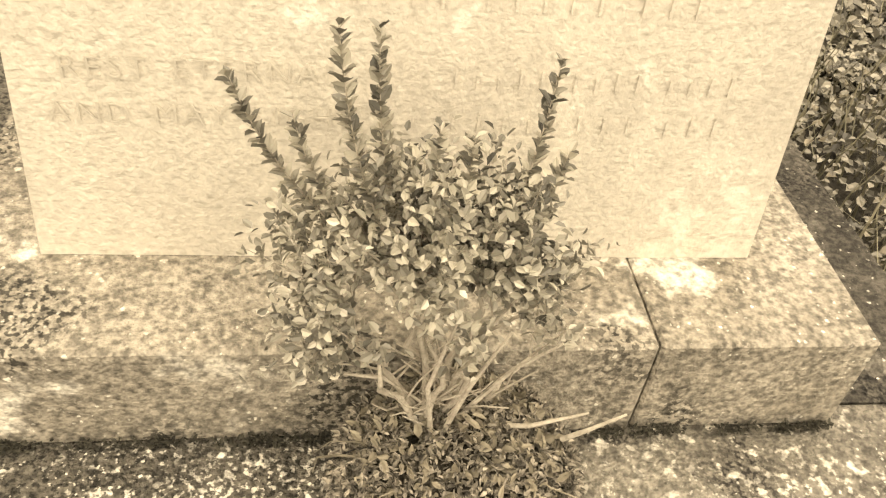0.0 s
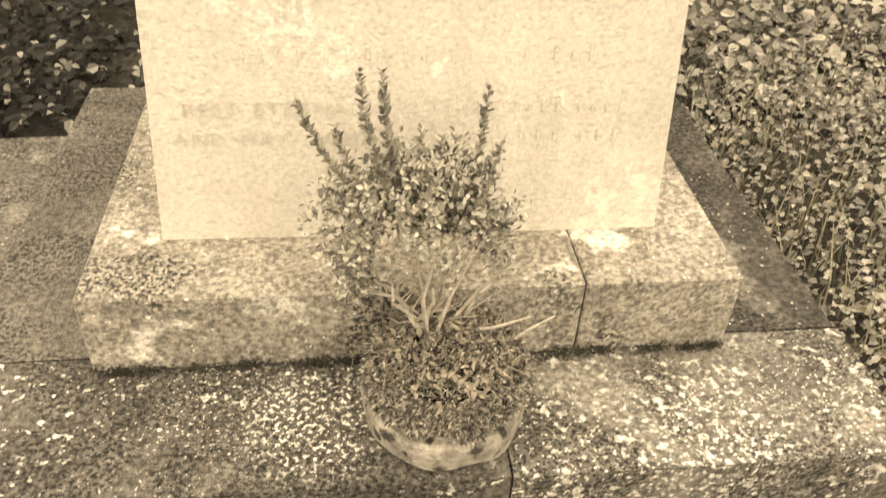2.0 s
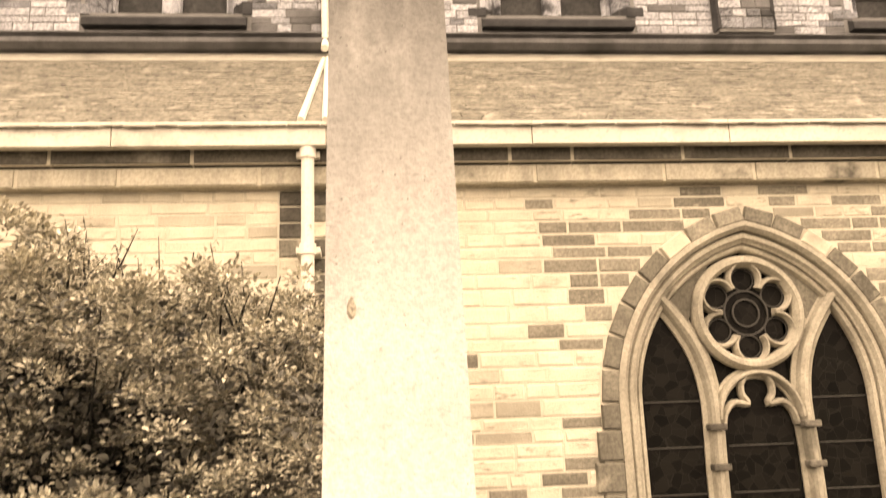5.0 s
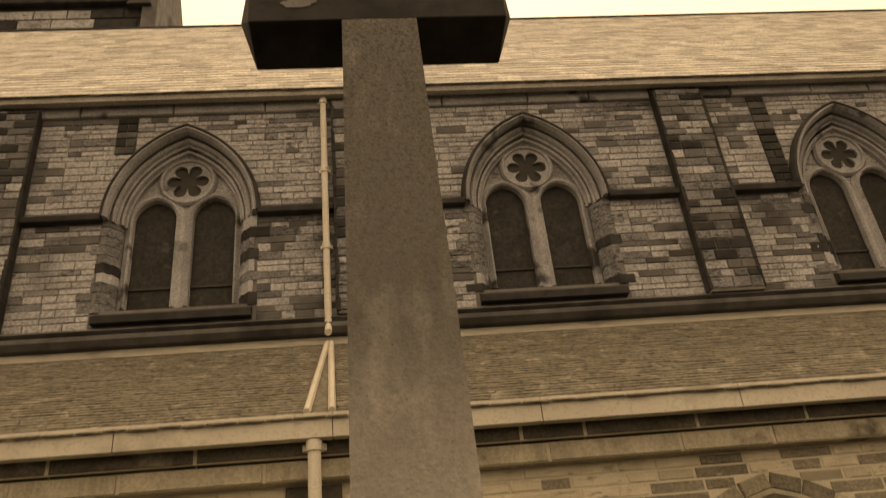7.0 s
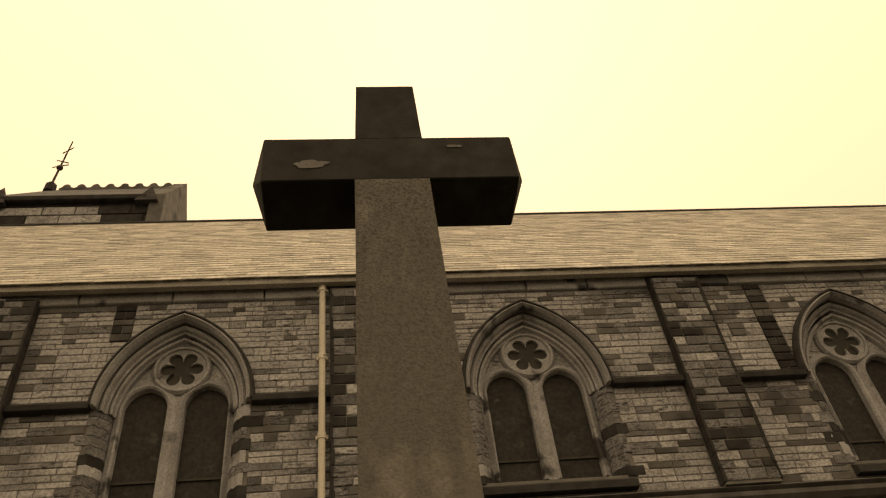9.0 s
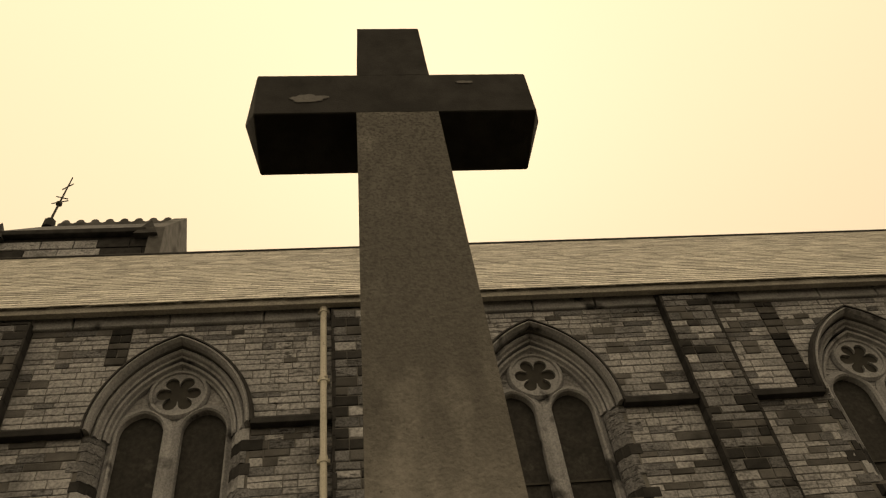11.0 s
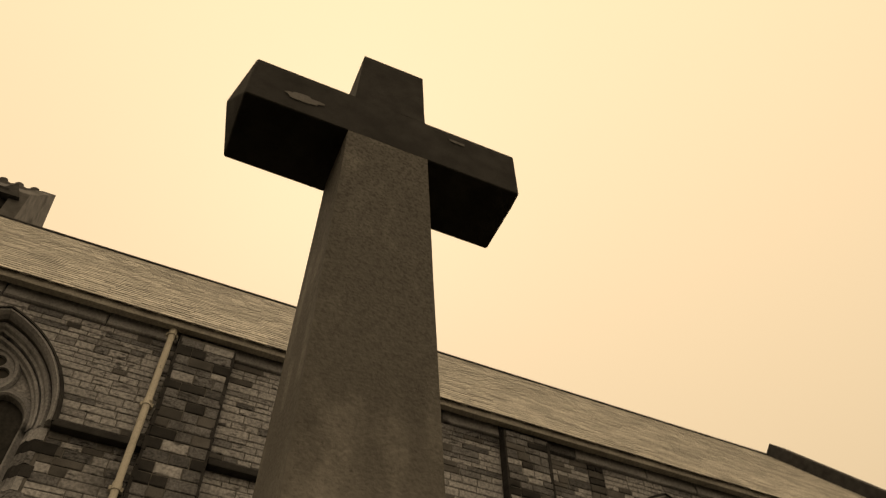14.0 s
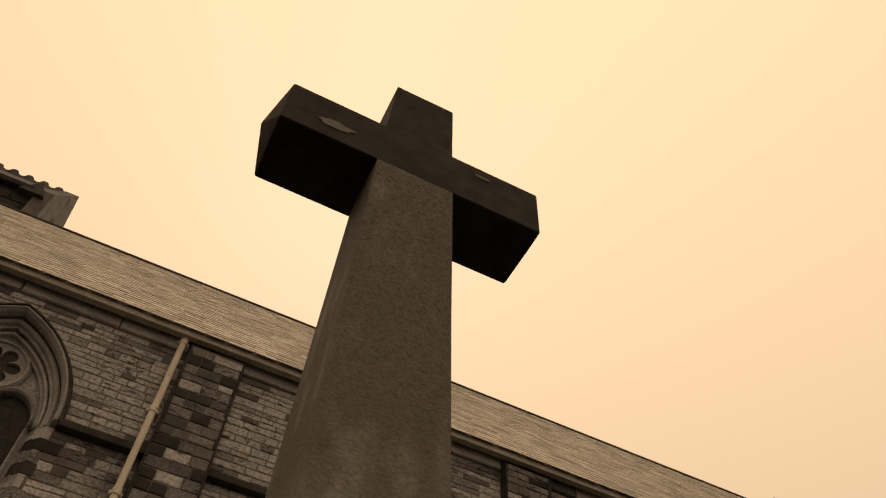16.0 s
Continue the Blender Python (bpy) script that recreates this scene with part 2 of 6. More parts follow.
M_STEP_PALE = material("pale_lichened_step_stone", (0.115, 0.104, 0.082), (0.21, 0.19, 0.152), 5, 200, 0.95, 1.0, 0.008,
                       [((0.035, 0.031, 0.025), 140, 0.50, 0.08, 5.0, 0.42), ((0.29, 0.264, 0.21), 3.6, 0.54, 0.14), ((0.54, 0.50, 0.41), 48, 0.58, 0.06, 2.6, 0.46), (PALE_LICHEN, 110, 0.60, 0.04, 3.0, 0.44)], speckle=0.8, mottle=0.5, mottle_size=95.0,
                       spots=[(PALE_LICHEN, 60, 0.34, 3.2, 0.48), (PALE_LICHEN, 150, 0.36, 4.0, 0.44)], drifts=[(PALE_LICHEN, 90, 0.56, 0.50, -0.34, 0.0, 0.17)])
M_STEP_SIDE = material("weathered_step_stone", (0.11, 0.099, 0.078), (0.20, 0.18, 0.143), 5, 200, 0.95, 1.0, 0.008,
                       [((0.045, 0.04, 0.032), 120, 0.50, 0.08, 5.0, 0.44), ((0.38, 0.345, 0.275), 3.2, 0.55, 0.12)], speckle=0.7, mottle=0.45, mottle_size=90.0,
                       spots=[(PALE_LICHEN, 70, 0.30, 4.0, 0.50)])
M_STEP_DARK = material("mossy_step_stone", (0.06, 0.054, 0.043), (0.13, 0.117, 0.093), 6, 200, 0.95, 1.0, 0.01,
                       [((0.025, 0.022, 0.018), 110, 0.48, 0.10, 5.0, 0.40), ((0.22, 0.20, 0.16), 5.0, 0.58, 0.12)], speckle=0.8, mottle=0.55, mottle_size=80.0,
                       spots=[(PALE_LICHEN, 80, 0.30, 3.0, 0.46), (PALE_LICHEN, 45, 0.24, 3.0, 0.48)])
M_POT = material("mossy_cast_stone", (0.232, 0.207, 0.163), (0.379, 0.344, 0.274), 12, 160, 0.95, 0.9, 0.006,
                 [((0.0527, 0.0473, 0.0369), 30, 0.54, 0.1)], mottle=0.4, spots=[(PALE_LICHEN, 60, 0.36, 8.0, 0.52)])
M_MORTAR = material("lime_mortar", (0.46, 0.423, 0.343), (0.57, 0.527, 0.432), 9, 90, 0.95, 0.4, 0.006)
M_JOINT = material("weathered_joint_mortar", (0.128, 0.125, 0.123), (0.204, 0.2, 0.196), 5, 70, 0.95, 0.4, 0.006)
M_RUBBLE = material("coursed_sandstone", (0.42, 0.382, 0.305), (0.54, 0.494, 0.40), 4, 70, 0.92, 0.5, 0.008,
                    [((0.28, 0.255, 0.205), 1.6, 0.60, 0.14)], vary=0.4, share=0.15, speckle=0.3, beds=[((0.27, 0.246, 0.197), 10.0, 0.56, 0.14, 1.2, 0.50)])
M_RUBBLE_HIGH = material("sooty_sandstone", (0.303, 0.308, 0.329), (0.419, 0.42, 0.445), 3, 50, 0.92, 0.6, 0.01,
                         [((0.147, 0.149, 0.159), 1.3, 0.60, 0.16)], vary=0.32, share=0.4, speckle=0.3, mottle=0.35, mottle_size=30.0,
                         beds=[((0.105, 0.106, 0.113), 9.0, 0.56, 0.10, 1.3, 0.46)])
M_PIER = material("sooty_pier_stone", (0.141, 0.144, 0.156), (0.225, 0.229, 0.249), 4, 50, 0.92, 0.6, 0.01, vary=0.35, share=0.5, speckle=0.5, mottle=0.35, mottle_size=45.0,
                  beds=[((0.046, 0.046, 0.0488), 14.0, 0.50, 0.16, 2.2, 0.42)])
M_RUBBLE_DARK = material("weathered_sandstone", (0.185, 0.169, 0.136), (0.27, 0.247, 0.20), 5, 70, 0.92, 0.5, 0.008, vary=0.25, share=0.6, speckle=0.4, mottle=0.25, beds=[((0.36, 0.33, 0.265), 16.0, 0.56, 0.16, 2.0, 0.46)])
M_VOUSSOIR = material("grey_arch_stone", (0.117, 0.107, 0.0866), (0.195, 0.179, 0.145), 5, 70, 0.92, 0.5, 0.008, [((0.328, 0.3, 0.242), 3.0, 0.60, 0.08)], vary=0.3, share=0.8, speckle=0.4, mottle=0.25)
M_CORNICE = material("stained_cornice_stone", (0.34, 0.312, 0.254), (0.46, 0.422, 0.343), 4, 80, 0.9, 0.3, 0.005,
                     [((0.08, 0.073, 0.06), 2.3, 0.585, 0.10)], streak=0.25, vary=0.2, mottle=0.15)
M_DRESSED = material("dressed_window_stone", (0.258, 0.236, 0.191), (0.377, 0.346, 0.281), 4, 80, 0.9, 0.3, 0.005,
                     [((0.156, 0.144, 0.116), 2.0, 0.56, 0.14)], vary=0.2, mottle=0.15)
M_DRESSED_HIGH = material("sooty_window_stone", (0.272, 0.278, 0.298), (0.41, 0.417, 0.449), 3, 60, 0.9, 0.3, 0.006,
                          [((0.0585, 0.0594, 0.0639), 2.2, 0.59, 0.08)], vary=0.15, mottle=0.2)
M_SOOT = material("soot_black_stone", (0.0196, 0.0192, 0.0201), (0.0475, 0.0468, 0.0484), 5, 60, 0.9, 0.4, 0.008, vary=0.3)
M_FRIEZE_DARK = material("sooty_frieze_stone", (0.055, 0.05, 0.042), (0.115, 0.105, 0.088), 4, 60, 0.9, 0.4, 0.006, [((0.21, 0.192, 0.16), 2.0, 0.60, 0.12)], vary=0.3, mottle=0.25)
M_FRIEZE = material("dark_cornice_stone", (0.0837, 0.082, 0.0831), (0.149, 0.146, 0.149), 4, 60, 0.9, 0.4, 0.006,
                    [((0.0465, 0.046, 0.0459), 1.5, 0.52, 0.15)], vary=0.3)
M_SLATE = material("stone_slates", (0.485, 0.465, 0.429), (0.64, 0.615, 0.567), 3, 60, 0.8, 0.5, 0.008,
                   [((0.388, 0.375, 0.352), 2.6, 0.62, 0.1)], vary=0.36, share=1.0, speckle=0.6, mottle=0.3, mottle_size=26.0)
M_SLATE_LOW = material("mossy_slates", (0.132, 0.121, 0.0986), (0.211, 0.194, 0.158), 5, 70, 0.85, 0.5, 0.008,
                       [((0.264, 0.244, 0.202), 5.0, 0.58, 0.1), ((0.0792, 0.073, 0.0598), 14.0, 0.60, 0.1)], vary=0.12, share=1.0, mottle=0.35, mottle_size=24.0)
M_GUTTER = material("painted_gutter", (0.49, 0.46, 0.403), (0.588, 0.56, 0.488), 3, 40, 0.6, 0.1, 0.003, [((0.294, 0.27, 0.233), 2.0, 0.6, 0.15)])
M_EAVES = material("weathered_eaves_stone", (0.33, 0.318, 0.30), (0.43, 0.413, 0.39), 4, 60, 0.85, 0.2, 0.003, [((0.2, 0.193, 0.185), 1.5, 0.6, 0.15)], mottle=0.2)
M_PIPE = material("cream_painted_iron", (0.568, 0.54, 0.477), (0.666, 0.63, 0.562), 4, 50, 0.5, 0.1, 0.002, [((0.274, 0.25, 0.212), 9.0, 0.64, 0.06)])
M_IRON = material("black_iron", (0.03, 0.028, 0.025), (0.05, 0.047, 0.042), 9, 90, 0.6, 0.2, 0.002)
M_SOIL = material("garden_soil", (0.02, 0.0175, 0.013), (0.05, 0.044, 0.033), 6, 50, 1.0, 0.8, 0.03,
                  [((0.10, 0.088, 0.065), 4.0, 0.60, 0.12)])
M_BARK = material("dark_bark", (0.0072, 0.0066, 0.0054), (0.021, 0.0186, 0.015), 25, 150, 0.95, 0.6, 0.004)
M_TWIG = material("pale_box_wood", (0.28, 0.248, 0.195), (0.50, 0.45, 0.36), 60, 300, 0.9, 0.4, 0.002)
M_DEADLEAF = material("dry_leaves", (0.11, 0.095, 0.066), (0.30, 0.265, 0.195), 40, 120, 0.9, 0.2, 0.002, vary=0.5)
M_MULCH = material("brown_mulch", (0.07, 0.062, 0.048), (0.44, 0.392, 0.31), 90, 150, 0.95, 0.2, 0.002, vary=0.8, share=1.0)
M_LETTER = material("cut_letter_shade", (0.43, 0.393, 0.32), (0.55, 0.503, 0.41), 20, 120, 0.95, 0.2, 0.002)


def leaf_material(name, dark, light, rough=0.45):
    m = bpy.data.materials.new(name)
    m.use_nodes = True
    n, l = m.node_tree.nodes, m.node_tree.links
    b = n["Principled BSDF"]
    b.inputs["Roughness"].default_value = rough
    b.inputs["Specular IOR Level"].default_value = 0.4
    geo = n.new("ShaderNodeNewGeometry")
    t = n.new("ShaderNodeTexNoise")
    t.inputs["Scale"].default_value = 5.0
    l.new(geo.outputs["Position"], t.inputs["Vector"])
    add = n.new("ShaderNodeMath")
    add.operation = "ADD"
    l.new(geo.outputs["Random Per Island"], add.inputs[0])
    l.new(t.outputs["Fac"], add.inputs[1])
    r = n.new("ShaderNodeMapRange")
    r.inputs["From Min"].default_value, r.inputs["From Max"].default_value = 0.4, 1.5
    l.new(add.outputs[0], r.inputs["Value"])
    x = n.new("ShaderNodeMix")
    x.data_type = "RGBA"
    x.inputs["A"].default_value, x.inputs["B"].default_value = (*dark, 1), (*light, 1)
    l.new(r.outputs[0], x.inputs["Factor"])
    l.new(x.outputs["Result"], b.inputs["Base Color"])
    return m


M_BOX = leaf_material("box_leaves", (0.045, 0.042, 0.032), (0.44, 0.407, 0.32), 0.5)
M_BOX_PALE = leaf_material("pale_box_leaves", (0.22, 0.2, 0.155), (0.5, 0.463, 0.375), 0.6)
M_SHRUB = leaf_material("shrub_leaves", (0.10, 0.093, 0.072), (0.56, 0.517, 0.41), 0.7)
M_IVY = leaf_material("ground_ivy_leaves", (0.03, 0.0277, 0.0217), (0.33, 0.304, 0.24), 0.65)
# ivy leaves again, with the shade under the shrub put into the colour
M_LEAF_SHADED = leaf_material("shaded_leaves", (0.004, 0.0037, 0.0025), (0.034, 0.031, 0.023), 0.85)
# shaded copy of the shrub's leaves, for the gaps inside the crown
M_SHRUB_SHADED = leaf_material("shaded_shrub_leaves", (0.014, 0.013, 0.010), (0.10, 0.092, 0.072), 0.6)
M_MOSS = leaf_material("dark_moss", (0.015, 0.014, 0.010), (0.06, 0.055, 0.038), 0.9)
M_STRAW = leaf_material("straw_grass", (0.07, 0.064, 0.045), (0.56, 0.515, 0.40), 0.7)
M_GRASS = leaf_material("rough_grass", (0.08, 0.074, 0.045), (0.26, 0.235, 0.155), 0.7)


def glass_material():
    m = bpy.data.materials.new("leaded_stained_glass")
    m.use_nodes = True
    n, l = m.node_tree.nodes, m.node_tree.links
    b = n["Principled BSDF"]
    b.inputs["Roughness"].default_value = 0.45
    b.inputs["Specular IOR Level"].default_value = 0.05
    geo = n.new("ShaderNodeNewGeometry")
    v = n.new("ShaderNodeTexVoronoi")
    v.feature = "DISTANCE_TO_EDGE"
    v.inputs["Scale"].default_value = 12.0
    l.new(geo.outputs["Position"], v.inputs["Vector"])
    v2 = n.new("ShaderNodeTexVoronoi")
    v2.inputs["Scale"].default_value = 12.0
    l.new(geo.outputs["Position"], v2.inputs["Vector"])
    bw = n.new("ShaderNodeRGBToBW")
    l.new(v2.outputs["Color"], bw.inputs[0])
    tone = n.new("ShaderNodeMix")
    tone.data_type = "RGBA"
    tone.inputs["A"].default_value, tone.inputs["B"].default_value = (0.002, 0.0018, 0.0015, 1), (0.010, 0.009, 0.0075, 1)
    l.new(bw.outputs[0], tone.inputs["Factor"])
    lead = n.new("ShaderNodeMapRange")
    lead.inputs["From Min"].default_value, lead.inputs["From Max"].default_value = 0.012, 0.03
    l.new(v.outputs["Distance"], lead.inputs["Value"])
    c = n.new("ShaderNodeMix")
    c.data_type = "RGBA"
    c.inputs["A"].default_value = (0.013, 0.012, 0.0105, 1)
    l.new(lead.outputs[0], c.inputs["Factor"])
    l.new(tone.outputs["Result"], c.inputs["B"])
    l.new(c.outputs["Result"], b.inputs["Base Color"])
    return m


M_GLASS = glass_material()
M_BOARD = material("dusty_window_mesh", (0.018, 0.0172, 0.0165), (0.04, 0.038, 0.0365), 4, 60, 0.7, 0.3, 0.004, [((0.055, 0.053, 0.051), 5.0, 0.60, 0.10)], mottle=0.35, mottle_size=20.0)

# ---- mesh helpers ----


def finish(bm, name, mat, parent=None, label="", kind="", bevel=0.0, smooth=False):
    if bevel:
        bmesh.ops.bevel(bm, geom=list(bm.edges), offset=bevel, segments=2, affect="EDGES", profile=0.6)
    bmesh.ops.recalc_face_normals(bm, faces=list(bm.faces))
    me = bpy.data.meshes.new(name)
    bm.to_mesh(me)
    bm.free()
    if smooth:
        for p in me.polygons:
            p.use_smooth = True
    me.materials.append(mat)
    ob = new(name, me)
    if parent:
        ob.parent = parent
    return tagged(ob, label=label, kind=kind)


def part(name, bm, mat, parent, label="", bevel=0.0, smooth=False, kind=""):
    return finish(bm, name, mat, parent, label, kind, bevel, smooth)


def raw(name, verts, faces, mat, parent=None, label="", kind="", smooth=False):
    me = bpy.data.meshes.new(name)
    me.from_pydata(verts if isinstance(verts, list) else verts.tolist(), [], faces if isinstance(faces, list) else faces.tolist())
    me.update()
    if smooth:
        for p in me.polygons:
            p.use_smooth = True
    me.materials.append(mat)
    ob = new(name, me)
    if parent:
        ob.parent = parent
    return tagged(ob, label=label, kind=kind)


def box(bm, x0, x1, y0, y1, z0, z1):
    v = [bm.verts.new(p) for p in ((x0, y0, z0), (x1, y0, z0), (x1, y1, z0), (x0, y1, z0), (x0, y0, z1), (x1, y0, z1), (x1, y1, z1), (x0, y1, z1))]
    for f in ((0, 3, 2, 1), (4, 5, 6, 7), (0, 1, 5, 4), (1, 2, 6, 5), (2, 3, 7, 6), (3, 0, 4, 7)):
        bm.faces.new([v[i] for i in f])
    return v


def frustum(bm, xc, yc, z0, z1, hx0, hy0, hx1, hy1, yc1=None):
    yt = yc if yc1 is None else yc1
    v = [bm.verts.new(p) for p in ((xc - hx0, yc - hy0, z0), (xc + hx0, yc - hy0, z0), (xc + hx0, yc + hy0, z0), (xc - hx0, yc + hy0, z0),
                                   (xc - hx1, yt - hy1, z1), (xc + hx1, yt - hy1, z1), (xc + hx1, yt + hy1, z1), (xc - hx1, yt + hy1, z1))]
    for f in ((0, 3, 2, 1), (4, 5, 6, 7), (0, 1, 5, 4), (1, 2, 6, 5), (2, 3, 7, 6), (3, 0, 4, 7)):
        bm.faces.new([v[i] for i in f])
    return v


def roughen(bm, cuts, amount, scale, seed=0.0):
    """Subdivides and wears a block so that its faces and edges are slightly uneven."""
    bmesh.ops.subdivide_edges(bm, edges=list(bm.edges), cuts=cuts, use_grid_fill=True)
    for v in bm.verts:
        v.co += noise.noise_vector(v.co * scale + Vector((seed, seed, seed))) * amount


def lathe(bm, profile, steps=48, centre=(0, 0), wobble=0.0):
    rings = []
    for r, z in profile:
        ring = []
        for i in range(steps):
            a = 2 * math.pi * i / steps
            k = r * (1 + wobble * noise.noise(Vector((math.cos(a) * 2, math.sin(a) * 2, z * 9))))
            ring.append(bm.verts.new((centre[0] + k * math.cos(a), centre[1] + k * math.sin(a), z)))
        rings.append(ring)
    for a, b in zip(rings, rings[1:]):
        for i in range(steps):
            bm.faces.new((a[i], a[(i + 1) % steps], b[(i + 1) % steps], b[i]))
    bm.faces.new(rings[0][::-1])
    bm.faces.new(rings[-1])


def sweep(bm, path, profile, closed=False):
    """Sweeps a closed profile of (outward, y) along a path of (x, z) in a wall's plane."""
    rings, count = [], len(path)
    for i, (x, z) in enumerate(path):
        if closed:
            a, b = path[i - 1], path[(i + 1) % count]
        else:
            a, b = path[max(i - 1, 0)], path[min(i + 1, count - 1)]
        dx, dz = b[0] - a[0], b[1] - a[1]
        d = math.hypot(dx, dz) or 1.0
        nx, nz = -dz / d, dx / d
        rings.append([bm.verts.new((x + nx * o, y, z + nz * o)) for o, y in profile])
    m = len(profile)
    pairs = list(zip(rings, rings[1:])) + ([(rings[-1], rings[0])] if closed else [])
    for a, b in pairs:
        for j in range(m):
            bm.faces.new((a[j], a[(j + 1) % m], b[(j + 1) % m], b[j]))
    if not closed:
        bm.faces.new(rings[0])
        bm.faces.new(rings[-1][::-1])


def tube(bm, points, radii, sides=7):
    rings = []
    for i, p in enumerate(points):
        d = (points[min(i + 1, len(points) - 1)] - points[max(i - 1, 0)]).normalized()
        u = d.orthogonal().normalized()
        w = d.cross(u)
        rings.append([bm.verts.new(p + (u * math.cos(2 * math.pi * k / sides) + w * math.sin(2 * math.pi * k / sides)) * radii[i]) for k in range(sides)])
    for a, b in zip(rings, rings[1:]):
        for k in range(sides):
            bm.faces.new((a[k], a[(k + 1) % sides], b[(k + 1) % sides], b[k]))
    bm.faces.new(rings[0][::-1])
    bm.faces.new(rings[-1])


def arch_radius(a, h):
    return (a * a + h * h) / (2 * a)


def arch(cx, spring, a, h, z0=None, n=14):
    """A pointed arch as a path from its left foot over the apex to its right foot."""
    r = arch_radius(a, h)
    top = math.asin(min(1.0, h / r))
    left = [(cx + (r - a) - r * math.cos(top * i / n), spring + r * math.sin(top * i / n)) for i in range(n + 1)]
    right = [(2 * cx - x, z) for x, z in left[-2::-1]]
    path = left + right
    if z0 is not None:
        path = [(cx - a, z0)] + path + [(cx + a, z0)]
    return path


def arch_half(z, spring, a, h):
    """Half the width of a pointed arch at a height; 0 above its apex."""
    if z <= spring:
        return a
    r, d = arch_radius(a, h), z - spring
    return max(0.0, math.sqrt(r * r - d * d) - (r - a)) if d < h else 0.0


def arch_top(d, a, h):
    """Height of a pointed arch over its springing at a distance from its middle."""
    r = arch_radius(a, h)
    q = d + r - a
    return math.sqrt(max(0.0, r * r - q * q)) if d < a else 0.0


def circle(cx, cz, r, n=48):
    return [(cx - r * math.cos(2 * math.pi * i / n), cz + r * math.sin(2 * math.pi * i / n)) for i in range(n)]


def plate(bm, outline, y):
    """A flat pane with the given outline."""
    bm.faces.new([bm.verts.new((x, y, z)) for x, z in outline])


def foil_plate(bm, cx, cz, outer, reach, lobe, core, y0, y1, lobes=6, n=120, turn=0.0):
    """A round stone plate pierced by a foiled opening."""
    front_in, front_out, back_in = [], [], []
    for i in range(n):
        t = 2 * math.pi * i / n
        phi = (t - turn - math.pi / 2 + math.pi / lobes) % (2 * math.pi / lobes) - math.pi / lobes
        s = reach * math.sin(phi)
        r = reach * math.cos(phi) + math.sqrt(lobe * lobe - s * s) if abs(s) < lobe else core
        c, q = math.cos(t), math.sin(t)
        front_in.append(bm.verts.new((cx + r * c, y0, cz + r * q)))
        back_in.append(bm.verts.new((cx + r * c, y1, cz + r * q)))
        front_out.append(bm.verts.new((cx + outer * c, y0, cz + outer * q)))
    for i in range(n):
        j = (i + 1) % n
        bm.faces.new((front_in[i], front_out[i], front_out[j], front_in[j]))
        bm.faces.new((front_in[i], front_in[j], back_in[j], back_in[i]))


def pierced_wall(bm, x0, x1, y0, y1, z0, z1, openings):
    """A thick wall with pointed openings: rows of (centre, sill, spring, half width, rise)."""
    x = x0
    for cx, sill, spring, a, h in openings:
        box(bm, x, cx - a, y0, y1, z0, z1)
        box(bm, cx - a, cx + a, y0, y1, z0, sill)
        path = arch(cx, spring, a, h)
        for (xa, za), (xb, zb) in zip(path, path[1:]):
            v = [bm.verts.new(p) for p in ((xa, y0, za), (xb, y0, zb), (xb, y0, z1), (xa, y0, z1), (xa, y1, za), (xb, y1, zb), (xb, y1, z1), (xa, y1, z1))]
            for f in ((0, 1, 2, 3), (7, 6, 5, 4), (0, 4, 5, 1), (3, 2, 6, 7)):
                bm.faces.new([v[i] for i in f])
        x = cx + a
    box(bm, x, x1, y0, y1, z0, z1)


def leaf_mesh(name, base, along, up, length, width, mat, parent=None, label="", kind="", cup=0.25):
    """Many small folded leaves in one mesh; arrays of base points, directions, upward sides and sizes."""
    along = along / (np.linalg.norm(along, axis=1, keepdims=True) + 1e-9)
    side = np.cross(along, up)
    side /= np.linalg.norm(side, axis=1, keepdims=True) + 1e-9
    nrm = np.cross(side, along)
    L, W = length[:, None], width[:, None]
    pts = [base, base + along * L * 0.35 + side * W * 0.5 + nrm * W * cup, base + along * L * 0.75 + side * W * 0.36 + nrm * W * cup * 0.7,
           base + along * L - nrm * L * 0.06, base + along * L * 0.75 - side * W * 0.36 + nrm * W * cup * 0.7, base + along * L * 0.35 - side * W * 0.5 + nrm * W * cup]
    n = len(base)
    v = np.stack(pts, 1).reshape(-1, 3)
    k = np.arange(n)[:, None] * 6
    f = np.concatenate([k + np.array([[0, 1, 2, 3]]), k + np.array([[0, 3, 4, 5]])])
    return raw(name, v, f, mat, parent, label, kind)


def thing(name, label, category, group="", at=(0, 0, 0)):
    e = new(name)
    e.location = at
    e.empty_display_size = 0.2
    return tagged(e, label, category, group)


STONE_CACHE = {}


